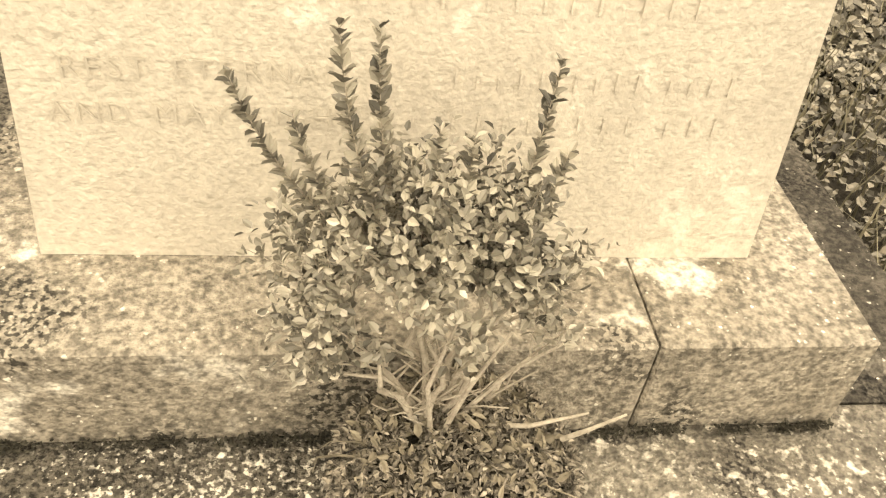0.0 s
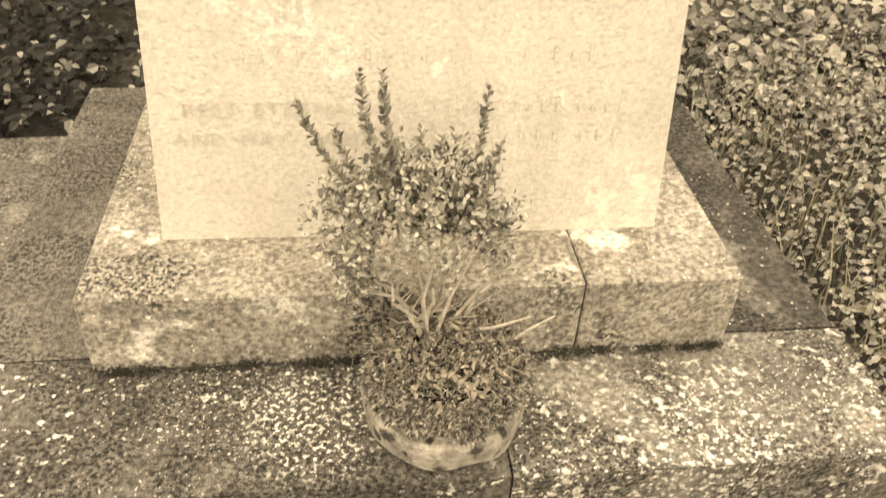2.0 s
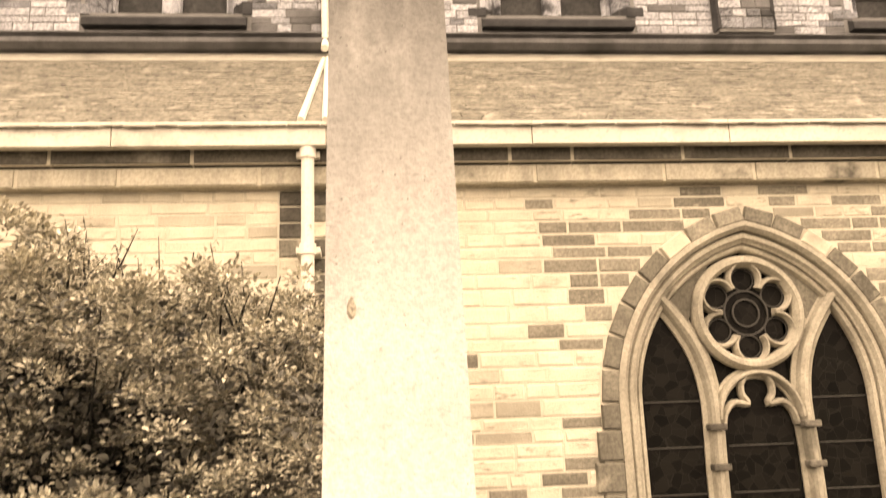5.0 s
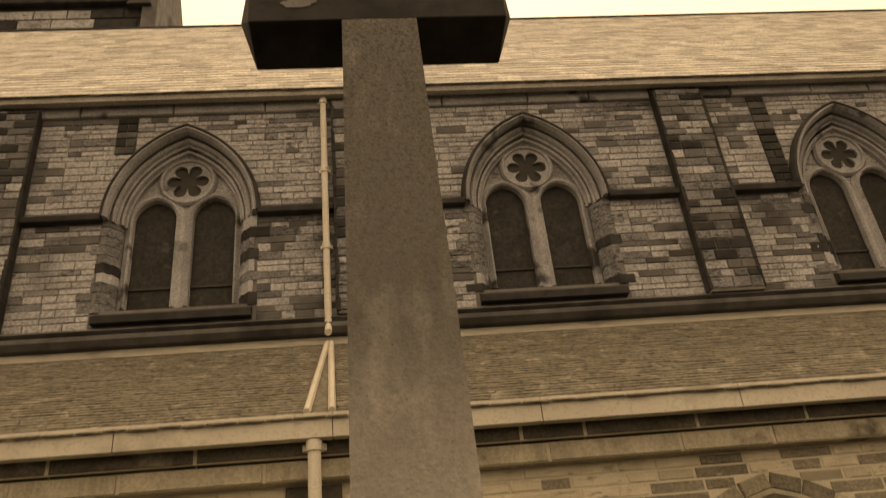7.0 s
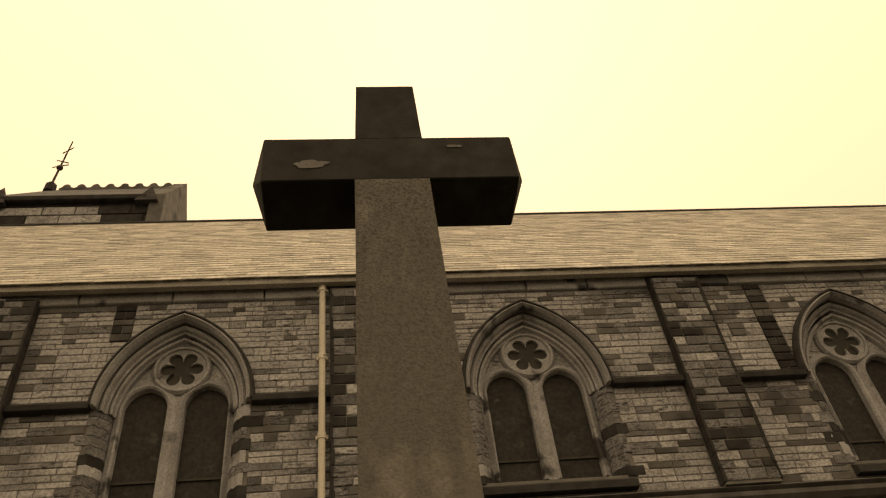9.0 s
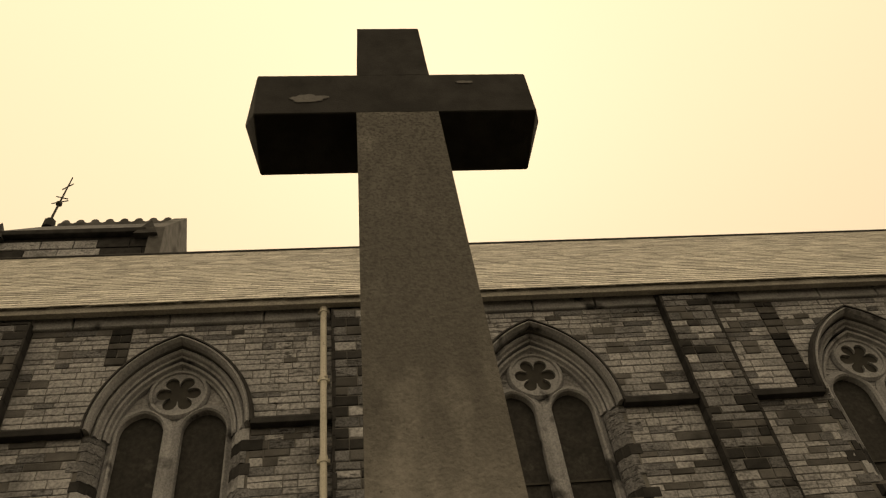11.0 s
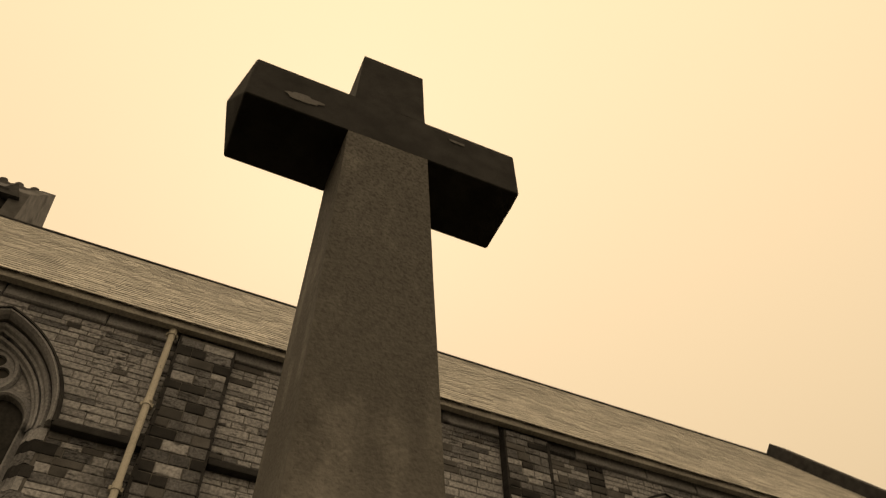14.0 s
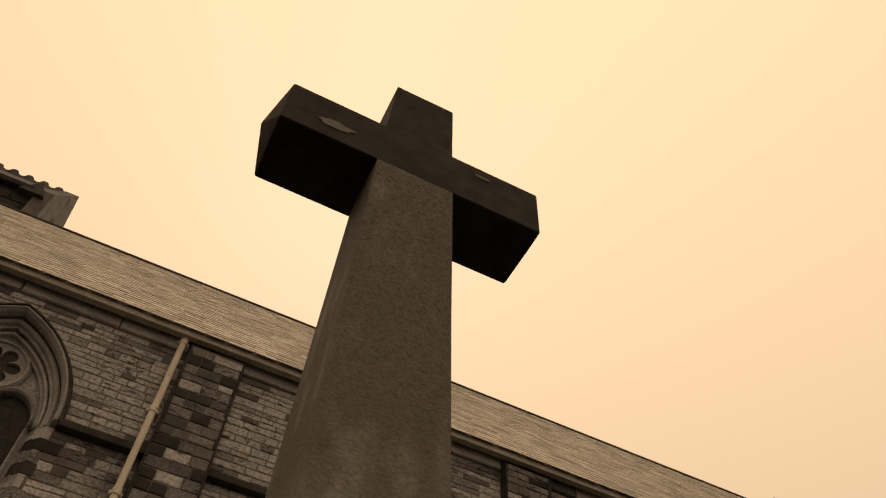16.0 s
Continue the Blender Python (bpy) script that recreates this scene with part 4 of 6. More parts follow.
def clerestory_window(cx):
    w = tagged(new("window_2"), "two-light pointed clerestory window with a small six-foiled rose", "window", "clerestory windows", kind="structure")
    Y, spring = CLER_Y, 7.03
    # pale hood with a soot-black back
    bm = bmesh.new()
    sweep(bm, arch(cx, spring, 0.852, 1.252, None, 16), [(0.0, Y), (0.0, Y - 0.10), (-0.03, Y - 0.12), (-0.055, Y - 0.07), (-0.06, Y)])
    hood = part("hood_mould", bm, M_DRESSED_HIGH, w, "projecting stone hood mould")
    bm = bmesh.new()
    sweep(bm, arch(cx, spring, 0.895, 1.305, None, 16), [(0.0, Y), (0.0, Y - 0.06), (-0.02, Y - 0.112), (-0.046, Y - 0.122), (-0.042, Y)])
    part("weathering", bm, M_SOOT, hood, "soot-black back of the hood")
    for name, a, h, prof in (("outer_order", 0.79, 1.165, [(0.0, Y + 0.03), (-0.03, Y + 0.005), (-0.05, Y + 0.03), (-0.06, Y + 0.075), (-0.085, Y + 0.08), (-0.085, Y + 0.16), (0.0, Y + 0.16)]),
                             ("inner_order", 0.705, 1.045, [(0.0, Y + 0.13), (-0.02, Y + 0.09), (-0.045, Y + 0.10), (-0.055, Y + 0.15), (-0.075, Y + 0.16), (-0.075, Y + 0.30), (0.0, Y + 0.30)])):
        bm = bmesh.new()
        sweep(bm, arch(cx, spring, a, h, None, 16), prof)
        part(name, bm, M_DRESSED_HIGH, w)
    g = Y + 0.20
    light, half, head, rise = 0.335, 0.245, 7.13, 0.28
    rz = 7.66
    # tympanum of small ashlar above the lights
    bm = bmesh.new()
    outline = arch(cx, spring, 0.66, 0.99, None, 24)
    v = [bm.verts.new((x, g + 0.02, z)) for x, z in outline]
    lo = []
    for x, z in outline:
        side = -light if x < cx else light
        zz = head + max(0.0, arch_top(abs(x - cx - side), half, rise))
        lo.append(bm.verts.new((x, g + 0.02, min(zz, z - 0.002))))
    for i in range(len(v) - 1):
        bm.faces.new((lo[i], lo[i + 1], v[i + 1], v[i]))
    part("tympanum", bm, M_RUBBLE_HIGH, w)
    bm = bmesh.new()
    sweep(bm, circle(cx, rz, 0.305), [(0.035, g + 0.03), (0.035, g - 0.01), (0.01, g - 0.045), (-0.02, g - 0.045), (-0.03, g - 0.01), (-0.03, g + 0.03)], True)
    part("rose_ring", bm, M_DRESSED_HIGH, w)
    bm = bmesh.new()
    plate(bm, circle(cx, rz, 0.27), g + 0.018)
    part("rose_pane", bm, M_IRON, w)
    bm = bmesh.new()
    foil_plate(bm, cx, rz, 0.285, 0.168, 0.077, 0.105, g - 0.02, g + 0.017, n=120, turn=math.pi / 6)
    part("rose_foils", bm, M_DRESSED_HIGH, w)
    for sx in (-1, 1):
        c = cx + sx * light
        bm = bmesh.new()
        sweep(bm, arch(c, head, half, rise, 5.98, 10), [(0.092, g + 0.06), (0.092, g + 0.0), (0.05, g - 0.015), (0.015, g - 0.05), (-0.005, g - 0.03), (-0.012, g + 0.06)])
        part("light_frame", bm, M_DRESSED_HIGH, w)
        bm = bmesh.new()
        plate(bm, [(c - half - 0.02, 5.95)] + arch(c, head, half + 0.02, rise + 0.02) + [(c + half + 0.02, 5.95)], g + 0.05)
        part("pane", bm, M_BOARD, w, "dusty dark pane behind a protective mesh")
        bm = bmesh.new()
        box(bm, c - half, c + half, g + 0.03, g + 0.045, 6.24, 6.265)
        part("saddle_bar", bm, M_IRON, w)
    # the jambs: splayed stones, soot-black and pale in turn, with ragged ends in the wall
    rnd = random.Random(round(cx * 100))
    for sx in (-1, 1):
        z = 5.86
        k = 0
        while z < 6.97:
            h = min(rnd.uniform(0.10, 0.16), 7.0 - z)
            dark = k % 2 == 0 or rnd.random() < 0.3
            bm = bmesh.new()
            wide = rnd.uniform(0.06, 0.20) if k % 2 == 0 else rnd.uniform(0.015, 0.05)
            plan = [(0.80 + wide, Y - 0.014), (0.775, Y - 0.014), (0.72, Y + 0.05), (0.70, Y + 0.05), (0.655, Y + 0.13), (0.655, Y + 0.28), (0.80, Y + 0.28), (0.80 + wide, Y)]
            lowr, topr = [[bm.verts.new((cx + sx * x, y, zz)) for x, y in plan] for zz in (z + 0.004, z + h - 0.004)]
            for i in range(8):
                bm.faces.new((lowr[i], lowr[(i + 1) % 8], topr[(i + 1) % 8], topr[i]))
            bm.faces.new(lowr)
            bm.faces.new(topr[::-1])
            part("jamb_stone", bm, rnd.choice((M_SOOT, M_PIER, M_PIER)) if dark else rnd.choice((M_PIER, M_DRESSED_HIGH)), w)
            z += h
            k += 1
    bm = bmesh.new()
    prof = [(Y - 0.10, 5.70), (Y - 0.10, 5.78), (Y + 0.22, 5.99), (Y + 0.22, 5.70)]
    rings = [[bm.verts.new((x, y, z)) for y, z in prof] for x in (cx - 0.82, cx + 0.82)]
    for i in range(4):
        bm.faces.new((rings[0][i], rings[0][(i + 1) % 4], rings[1][(i + 1) % 4], rings[1][i]))
    bm.faces.new(rings[0])
    bm.faces.new(rings[1][::-1])
    part("window_sill", bm, M_SOOT, w)


for c in BAYS[1:4]:
    clerestory_window(c)


def nave_roof():
    roof = tagged(new("roof_nave"), "steep nave roof of pale stone slates", "roof", kind="structure")
    bm = bmesh.new()
    for y0, z0, y1, z1 in ((6.28, 8.735, 10.6, 14.36), (14.92, 8.735, 10.6, 14.36)):
        v = [bm.verts.new(p) for p in ((-12, y0, z0), (16, y0, z0), (16, y1, z1), (-12, y1, z1))]
        bm.faces.new(v)
    part("roof_deck", bm, M_SLATE, roof)
    slates(roof, -10, 15.5, 6.25, 8.73, 10.58, 14.36, 0.20, 0.34, M_SLATE, "slates")
    bm = bmesh.new()
    tube(bm, [Vector((-12, 10.6, 14.36)), Vector((16, 10.6, 14.36))], [0.06, 0.06], 8)
    part("ridge", bm, M_SOOT, roof)


nave_roof()


def closing_walls():
    w = tagged(new("wall_north"), "plain far walls that close the church", "wall", kind="structure")
    for b in ((-12, 16, 14.2, 14.9, -0.5, 9.0), (-12, -11.5, 4.9, 14.2, -0.5, 9.0), (15.5, 16, 5.4, 14.2, -0.5, 9.0)):
        bm = bmesh.new()
        box(bm, *b)
        part("wall_core", bm, M_RUBBLE_HIGH, w)
    for x in (-11.5, 15.7):
        bm = bmesh.new()
        v = [bm.verts.new(p) for p in ((x, 6.4, 8.7), (x, 14.8, 8.7), (x, 10.6, 14.3))]
        bm.faces.new(v)
        bmesh.ops.solidify(bm, geom=list(bm.faces), thickness=0.3)
        part("gable_end", bm, M_RUBBLE_HIGH, w)


closing_walls()


def downpipe(name, x, y, z0, z1, foot=None, wall=0.07, r=0.05):
    p = thing(name, "cream-painted cast-iron downpipe fixed to the church wall", "drainpipe", "church downpipes")
    z = z0
    while z < z1 - 0.05:
        top = min(z + 1.05, z1)
        bm = bmesh.new()
        tube(bm, [Vector((x, y, z)), Vector((x, y, top))], [r, r], 14)
        pipe = part("pipe_length", bm, M_PIPE, p, smooth=False)
        bm = bmesh.new()
        tube(bm, [Vector((x, y, top - 0.10)), Vector((x, y, top - 0.02))], [r * 1.26, r * 1.26], 14)
        part("collar", bm, M_PIPE, pipe)
        bm = bmesh.new()
        box(bm, x - 1.8 * r, x + 1.8 * r, y + 0.02, y + wall, top - 0.085, top - 0.035)
        part("bracket", bm, M_PIPE, pipe, bevel=0.008)
        z = top
    if foot:
        bm = bmesh.new()
        tube(bm, [Vector((x, y, z0 + 0.03)), Vector((x, y - 0.05, z0 - 0.08)), Vector((x, y - 0.12, z0 - 0.12))], [r, r, r], 14)
        part("shoe", bm, M_PIPE, p)
    return p


downpipe("downpipe", -0.52, AISLE_Y - 0.235, GROUND_Z - 0.03, 3.70, None, 0.235)
downpipe("downpipe", -0.485, CLER_Y - 0.10, 5.50, 8.66, foot=True, r=0.038)
downpipe("downpipe", 7.72, CLER_Y - 0.10, 5.50, 8.66, foot=True, r=0.038)


def roof_channel():
    """Two lead-lined boards that lead the upper pipe's water down the lean-to roof."""
    c = thing("roof_channel", "narrow lead channel between two pale boards on the slate roof", "gutter")
    for a, b in ((-0.50, -0.57), (-0.46, -0.38)):
        bm = bmesh.new()
        p, q = Vector((a, 6.34, 5.31)), Vector((b, 4.50, 3.90))
        tube(bm, [p, q], [0.03, 0.03], 6)
        part("board", bm, M_GUTTER, c)
    bm = bmesh.new()
    v = [bm.verts.new(p) for p in ((-0.50, 6.34, 5.297), (-0.46, 6.34, 5.297), (-0.38, 4.50, 3.885), (-0.57, 4.50, 3.885))]
    bm.faces.new(v)
    part("lead_lining", bm, M_SLATE_LOW, c)


roof_channel()


def gable_coping():
    g = thing("gable_coping", "dark stone coping rising at the far end of the nave roof", "coping", at=(0, 0, 0))
    bm = bmesh.new()
    a, b = Vector((13.4, 10.6, 14.40)), Vector((13.4, 6.3, 8.75))
    d = (b - a).normalized()
    up = Vector((0, d.z, -d.y))
    v = []
    for p in (a, b):
        for dx in (0, 0.45):
            for h in (-0.05, 0.28):
                v.append(bm.verts.new(p + Vector((dx, 0, 0)) + up * h))
    for f in ((0, 1, 3, 2), (4, 6, 7, 5), (0, 2, 6, 4), (1, 5, 7, 3), (0, 4, 5, 1), (2, 3, 7, 6)):
        bm.faces.new([v[i] for i in f])
    part("coping_stone", bm, M_SOOT, g)


gable_coping()


def tower():
    """The crossing tower: a saddleback roof with a crested ridge and a coped gable."""
    t = thing("church_tower", "dark stone church tower with a crested saddleback roof", "tower")
    x0, x1, y0, yr, y1 = -10.5, -4.38, 11.6, 13.0, 14.4
    ze, zr = 16.15, 18.25
    bm = bmesh.new()
    box(bm, x0, x1, y0, y1, 9.0, ze)
    part("wall", bm, M_SOOT, t)
    m = Masonry(t, M_RUBBLE_HIGH, 60, "tower_stones")
    for z in (15.05, 15.33, 15.61, 15.89):
        x = x0 + 0.1
        while x < x1 - 0.5:
            l = random.choice((0.5, 0.7, 0.9))
            m.lay(x + l / 2, y0, z, l - 0.02, 0.25, 0.03, True, M_SOOT if x > x1 - 1.5 or random.random() < 0.2 else M_RUBBLE_HIGH if z > 15.2 else random.choice((M_SOOT, M_PIER)), 0.0, "tower_stone")
            x += l
    m.close()
    for z, d in ((ze - 0.02, 0.16), (14.85, 0.10)):
        bm = bmesh.new()
        box(bm, x0, x1 - 0.3, y0 - d, y0, z, z + 0.15)
        part("string_course", bm, M_SOOT, t, bevel=0.03)
    bm = bmesh.new()
    a = [bm.verts.new(p) for p in ((x0, y0 - 0.05, ze + 0.1), (x1, y0 - 0.05, ze + 0.1), (x1, y1, ze + 0.1), (x0, y1, ze + 0.1), (-7.6, yr, zr), (x1, yr, zr), (-9.2, y0 - 0.05, ze + 0.1))]
    bm.faces.new((a[6], a[1], a[5], a[4]))
    bm.faces.new((a[2], a[3], a[4], a[5]))
    bm.faces.new((a[3], a[0], a[6], a[4]))
    part("roof", bm, M_PIER, t)
    for i in range(8):
        # a scalloped cresting tile: a round back over a low foot
        bm = bmesh.new()
        x = -7.24 + i * 0.357
        back = [(-0.178, -0.10), (-0.178, 0.02), (-0.11, 0.05), (-0.08, 0.12), (-0.03, 0.155), (0.03, 0.155), (0.08, 0.12), (0.11, 0.05), (0.178, 0.02), (0.178, -0.10)]
        sides = [[bm.verts.new((x + a, yr + d, zr + b)) for a, b in back] for d in (-0.05, 0.05)]
        bm.faces.new(sides[0])
        bm.faces.new(sides[1][::-1])
        for k in range(10):
            bm.faces.new((sides[0][k], sides[0][(k + 1) % 10], sides[1][(k + 1) % 10], sides[1][k]))
        part("crest", bm, M_FRIEZE, t)
    # gable wall with its coping
    bm = bmesh.new()
    v = []
    for x in (x1 - 0.22, x1 + 0.10):
        v += [bm.verts.new(p) for p in ((x, y0 - 0.12, 9.0), (x, y0 - 0.12, ze + 0.15), (x, yr, zr + 0.16), (x, y1 + 0.1, ze + 0.15), (x, y1 + 0.1, 9.0))]
    bm.faces.new(v[:5])
    bm.faces.new(v[5:][::-1])
    for k in range(5):
        bm.faces.new((v[k], v[(k + 1) % 5], v[5 + (k + 1) % 5], v[5 + k]))
    part("gable_wall", bm, M_FRIEZE, t)
    for x, h in ((-4.66, 0.75), (-7.95, 0.8)):
        bm = bmesh.new()
        v = [bm.verts.new(p) for p in ((x - 0.26, y0 - 0.22, ze - 0.15), (x + 0.26, y0 - 0.22, ze - 0.15), (x + 0.26, y0 + 0.3, ze - 0.15), (x - 0.26, y0 + 0.3, ze - 0.15), (x, y0 + 0.04, ze - 0.15 + h))]
        bm.faces.new((v[3], v[2], v[1], v[0]))
        for k in range(4):
            bm.faces.new((v[k], v[(k + 1) % 4], v[4]))
        part("gablet", bm, M_SOOT, t)
    bm = bmesh.new()
    tube(bm, [Vector((-7.65, yr, zr - 0.1)), Vector((-7.65, yr, zr + 0.18)), Vector((-7.65, yr, zr + 0.24))], [0.16, 0.14, 0.06], 8)
    part("pinnacle", bm, M_SOOT, t)


tower()


def weather_vane():
    w = thing("weather_vane", "thin black iron weather vane on the tower roof", "weather vane")
    a, b = Vector((-7.66, 13.0, 18.45)), Vector((-7.50, 13.0, 20.25))
    bm = bmesh.new()
    tube(bm, [a, b], [0.035, 0.016], 6)
    part("mast", bm, M_IRON, w)
    for u, s, e in ((0.42, 0.2, 0.05), (0.52, 0.16, -0.06), (0.78, 0.12, 0.12)):
        p = a.lerp(b, u)
        bm = bmesh.new()
        tube(bm, [p + Vector((-s, 0, -e)), p + Vector((s, 0, e))], [0.016, 0.016], 5)
        part("arm", bm, M_IRON, w)
    p = a.lerp(b, 0.38)
    bm = bmesh.new()
    lathe(bm, [(0.03, p.z - 0.08), (0.08, p.z - 0.03), (0.08, p.z + 0.03), (0.03, p.z + 0.08)], 10, (p.x, p.y))
    part("knop", bm, M_IRON, w)


weather_vane()

# ---- the memorial cross ----
MY = 0.485                                    # the cross's axis
memorial = thing("memorial_cross", "tall weathered stone memorial cross on a lettered pedestal", "memorial")


def memorial_base():
    # bottom step: slabs with open joints
    rows = [(-0.815, 0.12, -0.422, -0.124), (0.126, 0.815, -0.422, -0.124)]
    for x0, x1 in ((-0.81, -0.50), (0.50, 0.81)):
        rows += [(x0, x1, -0.118, 0.664), (x0, x1, 0.670, 0.914)]
    rows.append((-0.494, 0.494, -0.118, 1.15))
    for i, (x0, x1, y0, y1) in enumerate(rows):
        bm = bmesh.new()
        box(bm, x0, x1, y0, y1, -0.20, 0.0)
        roughen(bm, 5, 0.004, 6, i * 3.1)
        part("step_slab", bm, (M_STEP, M_STEP_PALE)[i] if i < 2 else M_STEP_DARK if x0 > 0.4 else M_STEP_SIDE, memorial, "dark lichen-spotted step slab", bevel=0.0)
    # plinth in two blocks and a hidden rear
    for i, (x0, x1, y0, y1) in enumerate(((-0.570, 0.281, -0.155, 0.485), (0.2845, 0.568, -0.154, 0.485), (-0.570, 0.568, 0.489, 1.12))):
        bm = bmesh.new()
        box(bm, x0, x1, y0, y1, 0.001, 0.166)
        bmesh.ops.bevel(bm, geom=list(bm.edges), offset=0.004, segments=1, affect="EDGES")
        roughen(bm, 4, 0.0010, 7, i * 5.3)
        part("plinth_block", bm, M_PLINTH, memorial, "grey plinth block blotched with lichen")
    # pedestal with a sloping top
    bm = bmesh.new()
    frustum(bm, 0, MY, 0.167, 1.182, 0.45, MY, 0.395, MY - 0.066)
    roughen(bm, 6, 0.002, 5)
    part("pedestal", bm, M_DIE, memorial, "pale dressed stone pedestal with worn cut lettering")
    bm = bmesh.new()
    frustum(bm, 0, MY, 1.1822, 1.218, 0.3948, MY - 0.0662, 0.155, 0.17)
    roughen(bm, 3, 0.003, 8)
    part("pedestal_top", bm, M_CAP, memorial, "weathered sloping pedestal top")
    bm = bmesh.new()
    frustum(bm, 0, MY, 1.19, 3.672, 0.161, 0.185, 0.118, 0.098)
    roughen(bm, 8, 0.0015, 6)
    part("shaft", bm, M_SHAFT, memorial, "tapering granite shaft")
    bm = bmesh.new()
    # arms whose ends rise to a low point
    y0, y1, z0, z1 = 0.389, 0.608, 3.674, 3.885
    quad = [(y0, z0), (y1, z0), (y1, z1), (y0, z1)]
    ends = [[bm.verts.new((sx * 0.41, y, z)) for y, z in quad] for sx in (-1, 1)]
    for k in range(4):
        bm.faces.new((ends[0][k], ends[0][(k + 1) % 4], ends[1][(k + 1) % 4], ends[1][k]))
    for sx, ring in zip((-1, 1), ends):
        tip = bm.verts.new((sx * 0.452, (y0 + y1) / 2, (z0 + z1) / 2))
        for k in range(4):
            bm.faces.new((ring[k], ring[(k + 1) % 4], tip))
    bmesh.ops.bevel(bm, geom=list(bm.edges), offset=0.003, segments=1, affect="EDGES")
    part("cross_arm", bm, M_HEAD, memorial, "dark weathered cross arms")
    bm = bmesh.new()
    frustum(bm, 0, MY + 0.003, 3.887, 4.19, 0.112, 0.0965, 0.102, 0.095)
    roughen(bm, 3, 0.0012, 9)
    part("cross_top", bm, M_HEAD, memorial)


memorial_base()


def flake(x, z, wide, high, seed):
    """A pale patch where the dark skin of the arm has come away."""
    bm = bmesh.new()
    rim = []
    for i in range(36):
        t = 2 * math.pi * i / 36
        k = 1 + 0.42 * noise.noise(Vector((1.7 * math.cos(t), 1.7 * math.sin(t), seed))) + 0.2 * noise.noise(Vector((5 * math.cos(t), 5 * math.sin(t), seed)))
        rim.append((x + wide * k * math.cos(t), z + high * k * math.sin(t)))
    front, back = [[bm.verts.new((a, y, b)) for a, b in rim] for y in (0.3862, 0.3915)]
    bm.faces.new(front)
    for i in range(36):
        bm.faces.new((front[i], front[(i + 1) % 36], back[(i + 1) % 36], back[i]))
    part("flaked_patch", bm, M_FLAKE, memorial, "pale patch of flaked stone")


flake(-0.253, 3.752, 0.047, 0.019, 2.3)
flake(0.216, 3.834, 0.028, 0.007, 7.7)


def chip():
    """A shallow scar on the front of the shaft."""
    bm = bmesh.new()
    bmesh.ops.create_icosphere(bm, subdivisions=2, radius=1.0)
    for v in bm.verts:
        w = 1.0 - 0.55 * max(0.0, v.co.z)
        v.co = Vector((v.co.x * 0.011 * w, v.co.y * 0.0016, v.co.z * 0.026))
    o = part("chip", bm, M_PLINTH, memorial, "small scar on the shaft", smooth=True)
    o.location = (-0.093, MY - 0.185 + 0.087 * (1.767 - 1.225) / 2.447, 1.767)


chip()


def sprig():
    """A weed that grows beside the shaft on the pedestal."""
    s = thing("sprig", "small leafy weed growing on the pedestal beside the shaft", "weed")
    rnd = np.random.RandomState(17)
    base, along = [], []
    a = Vector((0.168, 0.40, 1.210))
    for dx, h in ((0.012, 0.10), (0.022, 0.06)):
        t = a + Vector((dx, 0.02, h))
        bm = bmesh.new()
        tube(bm, [a, a.lerp(t, 0.5) + Vector((0.008, 0, 0)), t], [0.0022, 0.0018, 0.0008], 5)
        part("stalk", bm, M_BARK, s)
        for k in range(6):
            p = a.lerp(t, rnd.uniform(0.3, 1.0))
            base.append(tuple(p))
            along.append((rnd.uniform(-0.3, 1.0), rnd.uniform(-0.6, 0.6), rnd.uniform(-0.7, 0.5)))
    n = len(base)
    leaf_mesh("leaves", np.array(base), np.array(along), np.tile([0, -1.0, 0.5], (n, 1)), rnd.uniform(0.009, 0.018, n), rnd.uniform(0.006, 0.011, n), M_LEAF_SHADED, s, kind="stuff")


sprig()


def face_y(z):
    """Depth of the pedestal's leaning front at a height."""
    return 0.066 * (z - 0.167) / 1.015


def glyph_mesh(char, size):
    c = bpy.data.curves.new("letter", "FONT")
    c.body, c.size, c.extrude, c.resolution_u = char, size, 0.0004, 2
    c.offset = -0.016 * size
    ob = bpy.data.objects.new("letter", c)
    scene.collection.objects.link(ob)
    me = bpy.data.meshes.new_from_object(ob.evaluated_get(bpy.context.evaluated_depsgraph_get()))
    bpy.data.objects.remove(ob)
    bpy.data.curves.remove(c)
    me.materials.clear()
    me.materials.append(M_LETTER)
    return me


def letters(text, x, z, size):
    """Cut letters along the leaning face, one part each."""
    for char in text:
        if char == " ":
            x += size * 0.5
            continue
        me = glyph_mesh(char, size)
        o = new("letter", me)
        o.parent = memorial
        o.matrix_local = Matrix.Translation((x, face_y(z) - 0.0022, z)) @ Matrix.Rotation(radians(90 - 3.7), 4, "X")
        x += max(v.co.x for v in me.vertices) + size * 0.16


def worn_line(x0, x1, z, size, words):
    """A line of lettering too worn to read: plain short bars in word groups."""
    total = sum(words) + 0.6 * (len(words) - 1)
    x = x0
    for w in words:
        wide = (x1 - x0) * w / total
        n = max(1, round(w))
        for k in range(n):
            a = x + wide * (k + 0.25) / n
            bm = bmesh.new()
            box(bm, a, a + 0.0035, -0.0006, 0.0004, 0, size * random.uniform(0.6, 1.0))
            o = part("worn_letter", bm, M_DIE, memorial)
            o.matrix_local = Matrix.Translation((0, face_y(z) - 0.0018, z)) @ Matrix.Rotation(radians(-3.7), 4, "X")
        x += wide + (x1 - x0) * 0.6 / total


letters("REST ETERNAL", -0.385, 0.405, 0.036)
letters("AND MAY LIGHT", -0.405, 0.352, 0.036)
letters("THE GREAT WAR", -0.26, 0.612, 0.036)
worn_line(0.02, 0.36, 0.405, 0.026, (5, 4, 4))
worn_line(0.02, 0.36, 0.352, 0.026, (8, 3))
